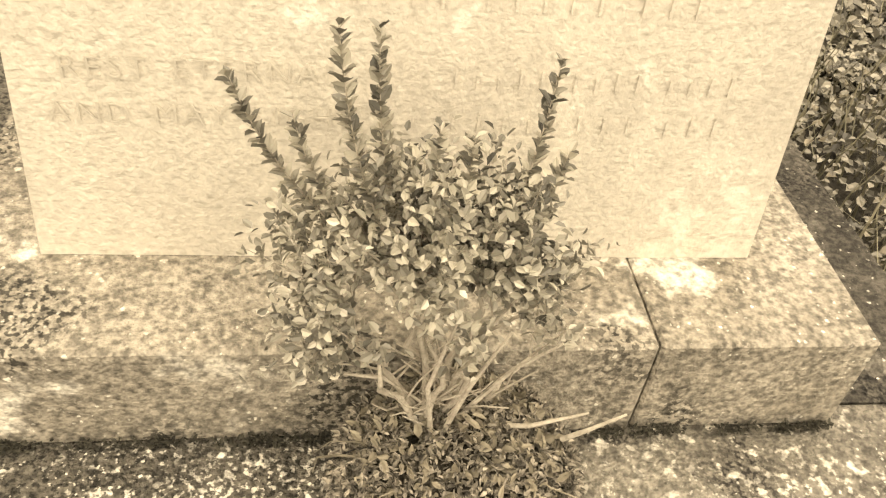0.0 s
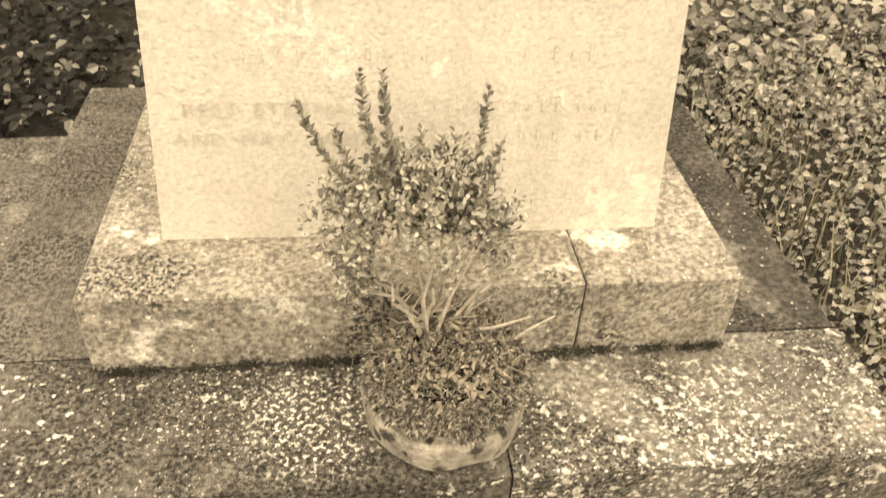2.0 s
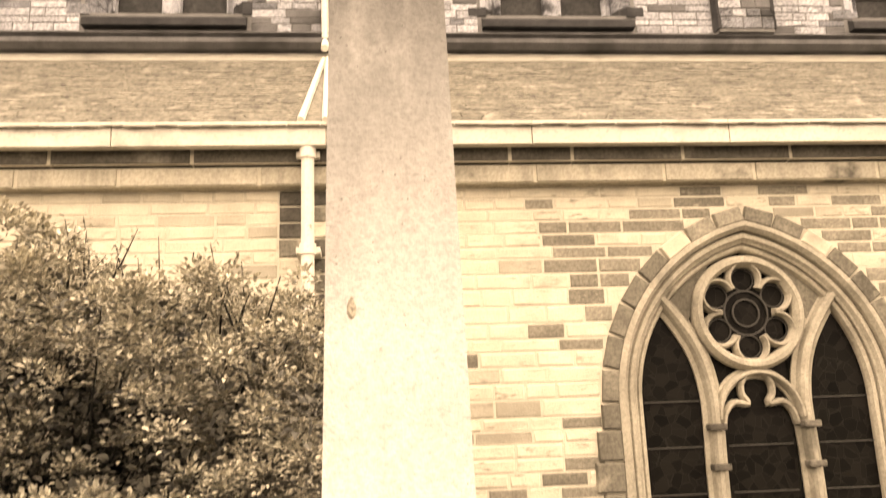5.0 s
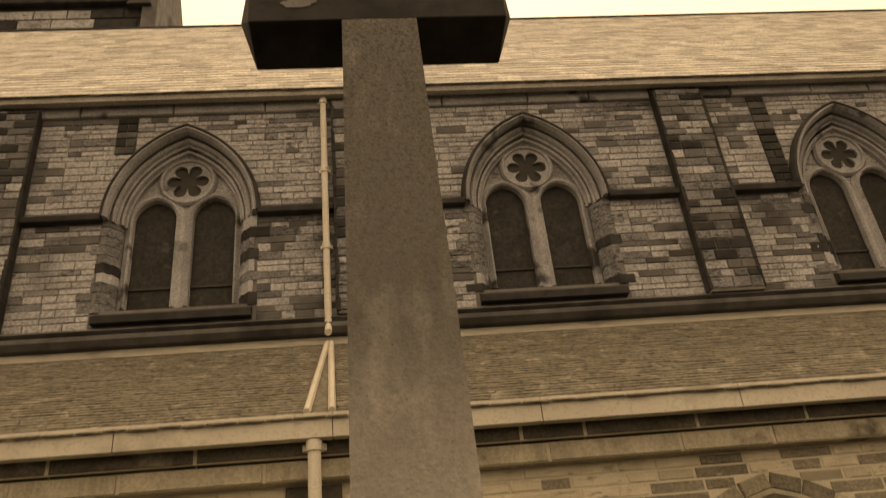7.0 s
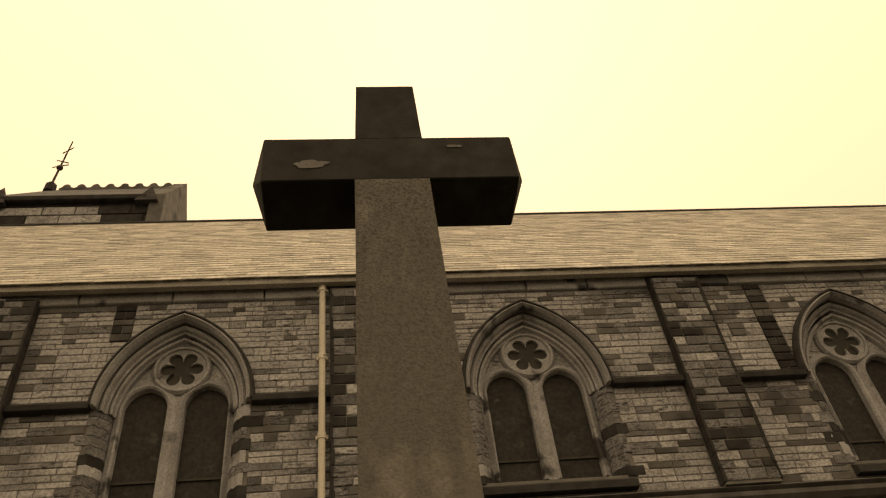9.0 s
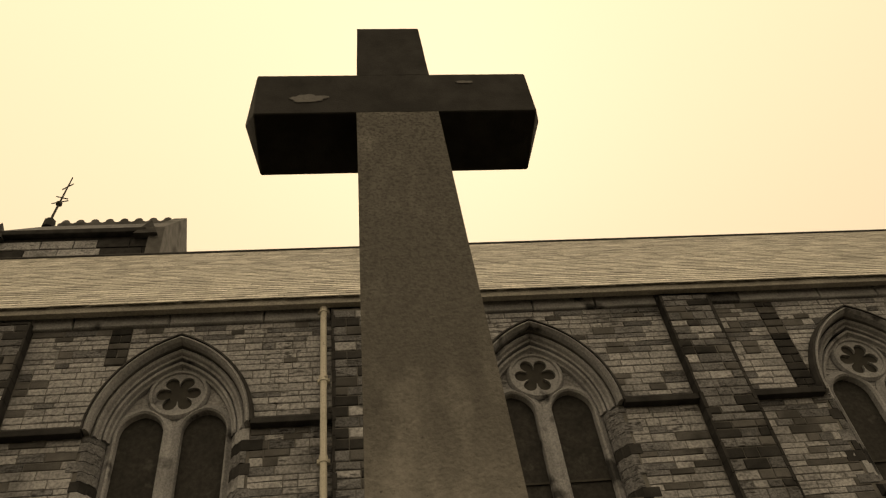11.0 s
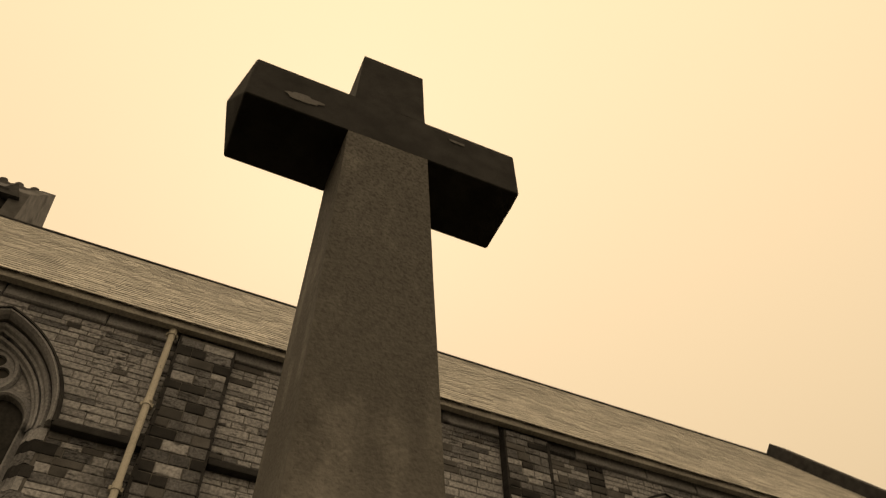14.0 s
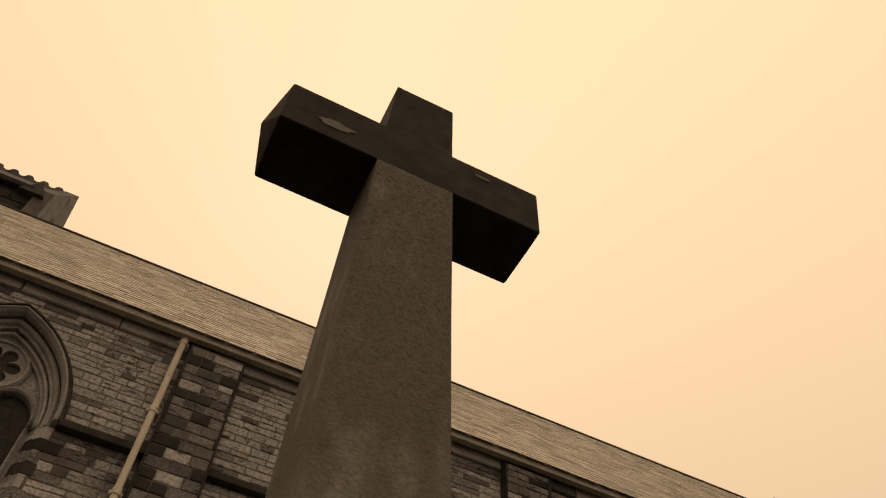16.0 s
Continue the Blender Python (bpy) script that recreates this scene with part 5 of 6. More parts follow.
for z, x0, x1, words in ((1.05, -0.26, 0.30, (4, 6, 3, 5)), (0.995, -0.30, 0.30, (2, 4, 6, 6)), (0.89, -0.27, 0.27, (4, 5, 6)), (0.725, -0.30, 0.30, (3, 5, 3, 6)), (0.667, -0.28, 0.32, (5, 5, 5, 4)), (0.495, -0.29, 0.30, (4, 6, 5, 3))):
    worn_line(x0, x1, z, 0.028, words)


def paving():
    """Worn slabs sunk in the soil beside the step."""
    p = tagged(new("pavement"), "worn pale paving slabs sunk beside the memorial step", "pavement", kind="structure")
    for i, (x0, x1, y0, y1) in enumerate(((-1.42, -0.832, -0.55, 0.10), (-1.40, -0.832, 0.112, 0.88))):
        bm = bmesh.new()
        box(bm, x0, x1, y0, y1, -0.26, -0.125 - 0.006 * i)
        roughen(bm, 5, 0.006, 5, 20 + i * 2.7)
        part("paving_slab", bm, M_STEP_SIDE, p)


paving()


# ---- planter and box shrub ----
POT = (0.028, -0.275)


def planter():
    p = thing("planter", "round mossy cast-stone planter on the memorial step", "planter")
    bm = bmesh.new()
    lathe(bm, [(0.120, 0.003), (0.134, 0.012), (0.137, 0.045), (0.135, 0.060), (0.129, 0.066), (0.119, 0.067), (0.117, 0.071), (0.127, 0.078), (0.130, 0.090), (0.126, 0.112), (0.118, 0.124), (0.106, 0.128), (0.098, 0.124), (0.094, 0.10)], 56, POT, 0.05)
    part("bowl", bm, M_POT, p)
    bm = bmesh.new()
    steps = []
    for i in range(9):
        r = 0.10 * (1 - i / 8)
        steps.append((max(r, 0.002), 0.105 + 0.045 * (i / 8) ** 0.7))
    lathe(bm, steps, 28, POT, 0.35)
    part("soil", bm, M_SOIL, p)


planter()


def box_shrub():
    s = thing("box_shrub", "small leggy box shrub with dense leaves growing in the planter", "shrub")
    rnd = np.random.RandomState(5)
    root = Vector((0.006, -0.245, 0.13))
    shoots = []
    tips = [(-0.185, -0.20, 0.542), (-0.137, -0.20, 0.505), (-0.102, -0.20, 0.587), (-0.071, -0.20, 0.586), (0.072, -0.20, 0.565), (0.097, -0.20, 0.478), (-0.018, -0.20, 0.50), (0.012, -0.20, 0.49)]
    for i in range(118):
        a, r = rnd.uniform(0, 2 * math.pi), math.sqrt(rnd.uniform(0.0, 1))
        h = 0.50 - 0.10 * r * r - 0.16 * rnd.uniform(0, 1) ** 1.3
        tips.append((-0.027 + 0.168 * r * math.cos(a), -0.205 + 0.095 * r * math.sin(a), h))
    # woody stems fork from the root; the leafy shoots start at their ends
    forks = []
    for x, y, z in ((-0.085, -0.215, 0.285), (-0.045, -0.19, 0.30), (-0.012, -0.235, 0.27), (0.02, -0.19, 0.30), (0.05, -0.225, 0.285), (0.085, -0.20, 0.27), (-0.06, -0.25, 0.26), (0.03, -0.255, 0.26), (-0.10, -0.20, 0.24), (0.10, -0.22, 0.23), (-0.025, -0.21, 0.32), (0.035, -0.205, 0.32)):
        a = root + Vector((rnd.uniform(-0.025, 0.025), rnd.uniform(-0.015, 0.02), -0.01))
        b = Vector((x, y, z))
        m = a.lerp(b, 0.5) + Vector((rnd.uniform(-0.015, 0.015), 0, 0.012))
        bm = bmesh.new()
        k = lambda: Vector((rnd.uniform(-0.02, 0.02), rnd.uniform(-0.012, 0.012), rnd.uniform(-0.008, 0.008)))
        tube(bm, [a, a.lerp(m, 0.4) + k(), m, m.lerp(b, 0.35) + k(), m.lerp(b, 0.7) + k(), b], [0.0055, 0.0046, 0.0036, 0.0030, 0.0025, 0.0018], 7)
        for w in range(5):
            # short bare twigs off the stem
            c = a.lerp(m, rnd.uniform(0.4, 1.0))
            bm2 = bmesh.new()
            e = c + Vector((rnd.uniform(-0.06, 0.06), rnd.uniform(-0.04, 0.02), rnd.uniform(0.02, 0.07)))
            tube(bm2, [c, c.lerp(e, 0.5) + k() * 0.5, e], [0.0014, 0.0011, 0.0006], 4)
            part("twig", bm2, M_TWIG, s)
        part("stem", bm, M_TWIG, s)
        forks.append(b)
        forks.append(m.lerp(b, 0.3))
    for i, t in enumerate(tips):
        tip = Vector(t)
        start = min(forks, key=lambda q: (q - tip).length + (0.2 if q.z > tip.z - 0.03 else 0.0) + rnd.uniform(0, 0.03))
        mid = (Vector((start.x + 0.8 * (tip.x - start.x), start.y + 0.5 * (tip.y - start.y), start.z + 0.35 * (tip.z - start.z))) if i < 8 else start.lerp(tip, 0.45)) + Vector((rnd.uniform(-0.015, 0.015), rnd.uniform(-0.015, 0.015), 0.012))
        pts = []
        for k in range(9):
            u = k / 8
            pts.append(start * (1 - u) ** 2 + mid * 2 * u * (1 - u) + tip * u * u)
        thick = 0.0018 if i < 8 else 0.0015
        bm = bmesh.new()
        tube(bm, pts, [thick * (1 - 0.85 * k / 8) for k in range(9)], 5)
        part("stem", bm, M_TWIG, s)
        shoots.append((pts, i < 8))
    # bare lower side branches
    for a, b, c in (((0.02, 0, 0.02), (0.09, -0.03, 0.055), (0.15, -0.03, 0.075)), ((0.02, 0, 0.03), (0.07, 0, 0.11), (0.11, -0.01, 0.16)), ((-0.01, 0, 0.05), (-0.06, 0, 0.10), (-0.10, -0.01, 0.12)),
                    ((0.13, -0.03, 0.03), (0.15, -0.04, 0.06), (0.185, -0.04, 0.085)), ((0.0, -0.02, 0.02), (0.02, -0.03, 0.12), (0.05, -0.03, 0.20)), ((-0.005, -0.02, 0.0), (-0.02, -0.03, 0.12), (0.0, -0.03, 0.22))):
        bm = bmesh.new()
        tube(bm, [root + Vector(a), root + Vector(b), root + Vector(c)], [0.0032, 0.0026, 0.0012], 6)
        part("stem", bm, M_TWIG, s)
    base, along, up, length, width = [], [], [], [], []
    for pts, leader in shoots:
        span = (pts[-1] - pts[0]).length
        first = 0.22 if leader else 0.32
        n = int(span * (1 - first) / (0.0021 if leader else 0.0019))
        for k in range(n):
            u = first + (1 - first) * (k + 0.5) / n
            q = u * 8
            i = min(int(q), 7)
            p = pts[i].lerp(pts[i + 1], q - i)
            d = (pts[i + 1] - pts[i]).normalized()
            o = d.orthogonal().normalized()
            ang = (k % 2) * math.pi + (k // 2) * math.pi / 2 + rnd.uniform(-0.5, 0.5)
            out = Matrix.Rotation(ang, 3, d) @ o
            if not leader:
                p = p + Vector(rnd.normal(0, 0.010, 3))
            base.append(p)
            along.append(out * 0.8 + d * rnd.uniform(0.4, 1.1))
            up.append(d + Vector(rnd.normal(0, 0.25, 3)))
            k2 = rnd.uniform(0.75, 1.15) * (1.0 if u < 0.9 else 0.8)
            length.append((0.0155 if leader else 0.0138) * k2)
            width.append((0.0092 if leader else 0.0080) * k2)
    sel = rnd.rand(len(base)) < np.where(np.array([p.z for p in base]) < 0.42, 0.14, 0.05)
    B, A, U, L, W = [np.array(x, float) for x in (base, along, up, length, width)]
    leaf_mesh("leaves", B[~sel], A[~sel], U[~sel], L[~sel], W[~sel], M_BOX, s, "small glossy box leaves", kind="stuff")
    leaf_mesh("pale_leaves", B[sel], A[sel], U[sel], L[sel] * 0.85, W[sel] * 0.85, M_BOX_PALE, s, "pale dry box leaves", kind="stuff")
    # dry leaves and moss at the stem's foot
    n = 4200
    a, r = rnd.uniform(0, 2 * math.pi, n), 0.124 * np.sqrt(rnd.rand(n))
    P = np.stack([POT[0] + r * np.cos(a), POT[1] + r * np.sin(a), 0.122 + 0.050 * np.clip(1 - (r / 0.118) ** 2, 0, 1) + rnd.uniform(0, 0.014, n)], 1)
    leaf_mesh("leaf_litter", P, rnd.normal(0, 1, (n, 3)) * (1, 1, 0.6), np.tile([0.1, 0.2, 1.0], (n, 1)) + rnd.normal(0, 0.4, (n, 3)), rnd.uniform(0.005, 0.012, n), rnd.uniform(0.002, 0.005, n), M_MULCH, s, "dry leaf litter and moss", kind="stuff")
    # pale straws and dark rootlets lying over the rim
    for k in range(20):
        t = rnd.uniform(-3.3, 0.4)
        c, q = math.cos(t), math.sin(t)
        r0 = rnd.uniform(0.03, 0.10)
        p0 = Vector((POT[0] + r0 * c, POT[1] + r0 * q, 0.150 - 0.1 * r0))
        p1 = p0 + Vector((rnd.uniform(-0.03, 0.03) + 0.03 * c, 0.03 * q, rnd.uniform(-0.004, 0.012)))
        p2 = p1 + Vector((rnd.uniform(-0.035, 0.035) + 0.014 * c, 0.014 * q, -rnd.uniform(0.01, 0.045)))
        bm = bmesh.new()
        w = rnd.uniform(0.5, 1.2)
        tube(bm, [p0, p0.lerp(p1, 0.6) + Vector((0, 0, 0.004)), p1, p2], [0.0012 * w, 0.0012 * w, 0.001 * w, 0.0005 * w], 4)
        part("straw" if k % 4 else "rootlet", bm, M_DEADLEAF if k % 4 else M_BARK, s)
    # larger dead leaves on the litter
    n = 520
    a, r = rnd.uniform(0, 2 * math.pi, n), 0.115 * np.sqrt(rnd.rand(n))
    P = np.stack([POT[0] + r * np.cos(a), POT[1] + r * np.sin(a), 0.128 + 0.045 * (1 - (r / 0.118) ** 2) + rnd.uniform(0, 0.01, n)], 1)
    leaf_mesh("dead_leaves", P, rnd.normal(0, 1, (n, 3)) * (1, 1, 0.7), np.tile([0.0, -0.4, 1.0], (n, 1)) + rnd.normal(0, 0.5, (n, 3)), rnd.uniform(0.009, 0.021, n), rnd.uniform(0.005, 0.011, n), M_DEADLEAF, s, "pale curled dead leaves", kind="stuff")
    # moss and litter spilling over the front of the rim
    n = 6500
    a, u = rnd.normal(-1.3, 1.25, n), rnd.rand(n) ** 1.3
    spill = u * (0.35 + 0.65 * np.array([0.5 + 0.5 * noise.noise(Vector((3.0 * x, 0.3, 1.7))) for x in a]))
    r = 0.112 + 0.022 * np.sqrt(spill) + rnd.uniform(0, 0.006, n)
    P = np.stack([POT[0] + r * np.cos(a), POT[1] + r * np.sin(a), 0.134 - 0.066 * spill], 1)
    O = np.stack([np.cos(a), np.sin(a), np.full(n, -0.9)], 1)
    leaf_mesh("moss", P, O * 0.25 + rnd.normal(0, 0.6, (n, 3)), np.stack([np.cos(a), np.sin(a), np.full(n, 0.8)], 1) + rnd.normal(0, 0.4, (n, 3)), rnd.uniform(0.007, 0.015, n), rnd.uniform(0.003, 0.006, n), M_MULCH, s, "brown moss and litter over the rim", kind="stuff")


box_shrub()


def moss():
    """Dark moss tufts along the foot of the plinth."""
    rnd = np.random.RandomState(8)
    P = []
    for c in rnd.uniform(-0.56, 0.56, 60):
        k = rnd.randint(10, 40)
        P.append(np.stack([c + rnd.normal(0, 0.010, k), np.full(k, -0.159) - rnd.uniform(0, 0.006, k), rnd.uniform(0.0, 0.016, k)], 1))
    P = np.concatenate(P)
    n = len(P)
    ob = leaf_mesh("moss", P, rnd.normal(0, 1, (n, 3)) + [0, -0.6, 0.8], np.tile([0, -1.0, 0.3], (n, 1)), rnd.uniform(0.004, 0.010, n), rnd.uniform(0.003, 0.006, n), M_MOSS)
    tagged(ob, "dark moss tufts along the foot of the plinth", "moss", kind="stuff")


moss()

# ---- churchyard planting ----


def big_shrub():
    s = thing("large_shrub", "large dense evergreen shrub on dark bending stems beside the church wall", "shrub")
    rnd = np.random.RandomState(11)
    bm = bmesh.new()
    limbs = [((-1.95, 2.9, -0.2), (-1.80, 2.95, 0.45), (-1.55, 3.0, 1.0), (-1.1, 3.1, 1.6), 0.07), ((-2.0, 2.85, -0.2), (-2.0, 2.8, 0.5), (-2.2, 2.8, 1.2), (-2.5, 2.9, 2.0), 0.08),
             ((-1.9, 2.95, 0.0), (-1.55, 3.0, 0.5), (-1.05, 3.1, 0.75), (-0.6, 3.2, 1.3), 0.045), ((-2.1, 2.9, -0.2), (-2.4, 2.95, 0.4), (-2.8, 3.0, 0.9), (-3.2, 3.1, 1.5), 0.06),
             ((-1.85, 3.0, 0.3), (-1.5, 3.1, 0.9), (-1.3, 3.3, 1.6), (-1.0, 3.3, 2.4), 0.05), ((-2.0, 3.0, 0.3), (-1.9, 3.2, 1.0), (-1.8, 3.3, 1.8), (-1.9, 3.2, 2.6), 0.05)]
    for i in range(26):
        x = rnd.uniform(-3.2, -0.4)
        limbs.append(((-1.8 + rnd.uniform(-0.4, 0.3), 3.0, rnd.uniform(0.3, 0.9)), (x * 0.5 - 0.9, 3.1, 1.0), (x * 0.8 - 0.3, 3.1, 1.4), (x, rnd.uniform(2.6, 3.5), rnd.uniform(1.3, 2.6)), 0.022))
    for a, b, c, d, r in limbs:
        p = [Vector(q) for q in (a, b, c, d)]
        pts = []
        for k in range(11):
            u = k / 10
            q = p[0] * (1 - u) ** 3 + p[1] * 3 * u * (1 - u) ** 2 + p[2] * 3 * u * u * (1 - u) + p[3] * u ** 3
            pts.append(q + noise.noise_vector(q * 2.5) * 0.05)
        tube(bm, pts, [0.75 * r * (1 - 0.8 * k / 10) for k in range(11)], 7)
    part("trunk", bm, M_BARK, s, "dark bending stems")
    # lumpy crown: shade painted into the inner leaves, pale lit tufts at branch ends
    kinds = {"shaded": ([], [], [], []), "lit": ([], [], [], [])}
    clumps = 0
    while clumps < 4300:
        x, y, z = rnd.uniform(-6.0, -0.25), rnd.uniform(2.3, 4.7), rnd.uniform(0.25, 3.0)
        top = 2.42 - 0.10 * max(0.0, -2.0 - x) + 0.16 * math.sin(x * 2.3) + 0.25 * noise.noise(Vector((x * 1.8, y, 0)))
        # the back hangs lower, so dark leaves stand in for the wall's shade
        low = 0.70 + 0.35 * noise.noise(Vector((x * 1.5, y * 1.5, 4))) - (0.5 if x < -2.2 else 0) - (0.45 if y > 3.8 else 0)
        right = -0.28 - 0.5 * max(0, z - 2.3) - 0.25 * max(0, 1.4 - z) * 2
        if not (low < z < top and x < right):
            continue
        depth = abs(y - 3.5) / (1.15 * math.sqrt(max(0.05, 1 - ((z - 1.7) / 1.35) ** 2)))
        if depth > 1:
            continue
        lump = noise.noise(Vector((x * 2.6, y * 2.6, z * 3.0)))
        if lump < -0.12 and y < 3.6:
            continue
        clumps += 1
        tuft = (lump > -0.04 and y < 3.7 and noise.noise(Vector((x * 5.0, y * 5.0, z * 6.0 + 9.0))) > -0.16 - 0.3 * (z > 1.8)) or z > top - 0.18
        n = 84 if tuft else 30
        d = rnd.normal(0, 1, (n, 3))
        d /= np.linalg.norm(d, axis=1, keepdims=True)
        c = np.array([x, y - (0.07 if tuft else 0.0), z])
        r = (0.105 if tuft else 0.17) * rnd.rand(n, 1) ** 0.4
        if tuft:
            d[:, 2] = np.where(rnd.rand(n) < 0.7, np.abs(d[:, 2]), d[:, 2])
        base, along, up, length = kinds["lit" if tuft else "shaded"]
        base.append(c + d * r * (1, 1, 0.8))
        along.append(d * (1, 1, 0.5) + np.array([0, -0.25, 0.1]))
        up.append(np.tile([0.0, -0.35, 1.0], (n, 1)) + rnd.normal(0, 0.25, (n, 3)))
        length.append(rnd.uniform(0.020, 0.040, n) * (1.0 if tuft else 1.7))
    for kind, mat, label in (("shaded", M_SHRUB_SHADED, "dark old inner leaves"), ("lit", M_SHRUB, "dense pale tufts of small oval leaves")):
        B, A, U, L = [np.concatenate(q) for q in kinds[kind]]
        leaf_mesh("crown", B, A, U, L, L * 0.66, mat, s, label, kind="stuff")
    # thin upright sprays on the top
    bm = bmesh.new()
    base, along, up, length = [], [], [], []
    for i in range(70):
        x, y = rnd.uniform(-3.6, -0.75), rnd.uniform(2.9, 3.7)
        z = 2.34 + 0.16 * math.sin(x * 2.3)
        h = rnd.uniform(0.12, 0.40)
        tip = Vector((x + rnd.uniform(-0.15, 0.2), y + rnd.uniform(-0.1, 0.1), z + h))
        a = Vector((x, y, z - 0.1))
        tube(bm, [a, a.lerp(tip, 0.5) + Vector((rnd.uniform(-0.03, 0.03), 0, 0)), tip], [0.008, 0.005, 0.002], 5)
        for k in range(26):
            p = a.lerp(tip, rnd.uniform(0.2, 1))
            base.append(p + Vector(rnd.normal(0, 0.015, 3)))
            along.append(rnd.normal(0, 1, 3) + np.array([0, 0, 0.6]))
            up.append(np.array([0, -0.3, 1.0]))
            length.append(rnd.uniform(0.02, 0.04))
    part("sprays", bm, M_BARK, s)
    leaf_mesh("spray_leaves", np.array([tuple(b) for b in base]), np.array(along), np.array(up), np.array(length), np.array(length) * 0.5, M_SHRUB, s, kind="stuff")


big_shrub()


def blades(name, label, category, centre, count, height, spread, width, mat, seed, droop=0.5, kind=""):
    """A tuft of arching grass blades."""
    rnd = np.random.RandomState(seed)
    v, f = [], []
    for i in range(count):
        a, r0 = rnd.uniform(0, 2 * math.pi), rnd.uniform(0, 0.08) * spread
        h, s = height * rnd.uniform(0.5, 1.05), spread * rnd.uniform(0.3, 1.0)
        k = len(v)
        w = width * rnd.uniform(0.6, 1.2)
        c, q = math.cos(a), math.sin(a)
        for j in range(6):
            u = j / 5
            out = r0 + s * u ** 1.6
            z = h * (u * (1 + droop) - droop * 1.4 * u ** 2.6)
            ww = w * (1 - 0.93 * u ** 1.4)
            x, y = centre[0] + c * out, centre[1] + q * out
            v += [(x - q * ww, y + c * ww, centre[2] + z), (x + q * ww, y - c * ww, centre[2] + z)]
        f += [[k + 2 * j, k + 2 * j + 1, k + 2 * j + 3, k + 2 * j + 2] for j in range(5)]
    e = thing(name, label, category)
    raw("tuft", v, f, mat, e, kind="stuff")
    return e


for i, (x, y, n, h, r) in enumerate(((1.62, 2.25, 80, 0.62, 0.36), (1.80, 2.40, 50, 0.66, 0.26), (1.48, 2.10, 60, 0.36, 0.34), (2.20, 2.30, 26, 0.40, 0.26))):
    blades("sedge_clump", "arching clump of straw-pale sedge grass in the churchyard", "grass clump", (x, y, -0.2), n, h * 0.86, r * 1.25, 0.019, M_STRAW, 3 + i, 0.75)


def scatter(name, label, x0, x1, y0, y1, count, z0, height, size, mat, seed, keep=None, feather=0.0):
    """Low leaves over a patch whose rim thins out raggedly; feather: how far they stray past it."""
    rnd = np.random.RandomState(seed)
    P = np.stack([rnd.uniform(x0, x1, count), rnd.uniform(y0, y1, count), np.zeros(count)], 1)
    if feather:
        stray = rnd.normal(0, 1, (count, 2)) * feather * (rnd.rand(count, 1) ** 2)
        P[:, :2] += stray
        P = P[P[:, 1] < 4.68]
    if keep is not None:
        P = P[keep(P)]
    n = len(P)
    hump = np.array([0.5 + 0.5 * noise.noise(Vector((p[0] * 2.2, p[1] * 2.2, seed))) for p in P])
    inside = np.minimum(np.minimum(P[:, 0] - x0, x1 - P[:, 0]), P[:, 1] - y0) if feather else np.full(n, 1.0)
    P[:, 2] = z0 + height * hump * rnd.rand(n) ** 0.6 * np.clip(0.3 + inside * 2.0, 0.15, 1.0)
    along = rnd.normal(0, 1, (n, 3)) * (1, 1, 0.45)
    up = np.tile([0.0, -0.25, 1.0], (n, 1)) + rnd.normal(0, 0.35, (n, 3))
    L = size * rnd.uniform(0.6, 1.3, n)
    ob = leaf_mesh(name, P, along, up, L, L * 0.75, mat)
    return tagged(ob, label, "ground cover", kind="stuff")


def off_step(P):
    return ~((P[:, 0] > -1.44) & (P[:, 0] < -0.8) & (P[:, 1] > -0.56) & (P[:, 1] < 0.86)) & ~((np.abs(P[:, 0]) < 0.84) & (P[:, 1] > -0.44) & (P[:, 1] < 0.94)) & ~((np.abs(P[:, 0]) < 0.62) & (P[:, 1] > -0.44) & (P[:, 1] < 1.2))


scatter("ground_ivy", "low ivy and dry leaves covering the soil", 0.83, 3.2, -0.6, 1.9, 24000, GROUND_Z, 0.24, 0.021, M_IVY, 21, off_step, 0.5)
scatter("ground_ivy", "fine low weeds covering the soil by the church", 0.9, 6.0, 1.9, 4.5, 30000, GROUND_Z, 0.32, 0.022, M_IVY, 26, off_step, 0.6)
# on the left the shrub's shade is painted into the leaf colour
scatter("ground_ivy", "low ivy and dry leaves covering the soil", -4.5, -0.86, 0.95, 4.5, 12500, GROUND_Z, 0.50, 0.042, M_LEAF_SHADED, 22, off_step, 0.5)
scatter("dry_leaves", "pale dry leaves lying on the churchyard soil", 0.8, 4.5, -1.6, 4.2, 5200, GROUND_Z, 0.20, 0.030, M_DEADLEAF, 23, off_step, 1.2)
scatter("ground_ivy", "ivy leaves along the front of the step", -0.2, 1.4, -0.9, -0.44, 1100, GROUND_Z, 0.12, 0.05, M_IVY, 24, off_step, 0.25)
scatter("ground_ivy", "dark weeds growing round the sunken slabs", -3.6, -0.86, 0.0, 1.6, 5200, GROUND_Z, 0.36, 0.036, M_LEAF_SHADED, 27, off_step, 0.3)
scatter("ground_ivy", "pale ivy leaves at the edge of the dark weeds", -2.0, -0.7, 0.84, 1.7, 260, GROUND_Z, 0.34, 0.034, M_IVY, 28, off_step, 0.2)
scatter("leaf_heap", "heap of broad leaves behind the memorial step", 0.72, 2.2, 0.98, 1.75, 2400, GROUND_Z, 0.34, 0.046, M_IVY, 25, off_step, 0.3)


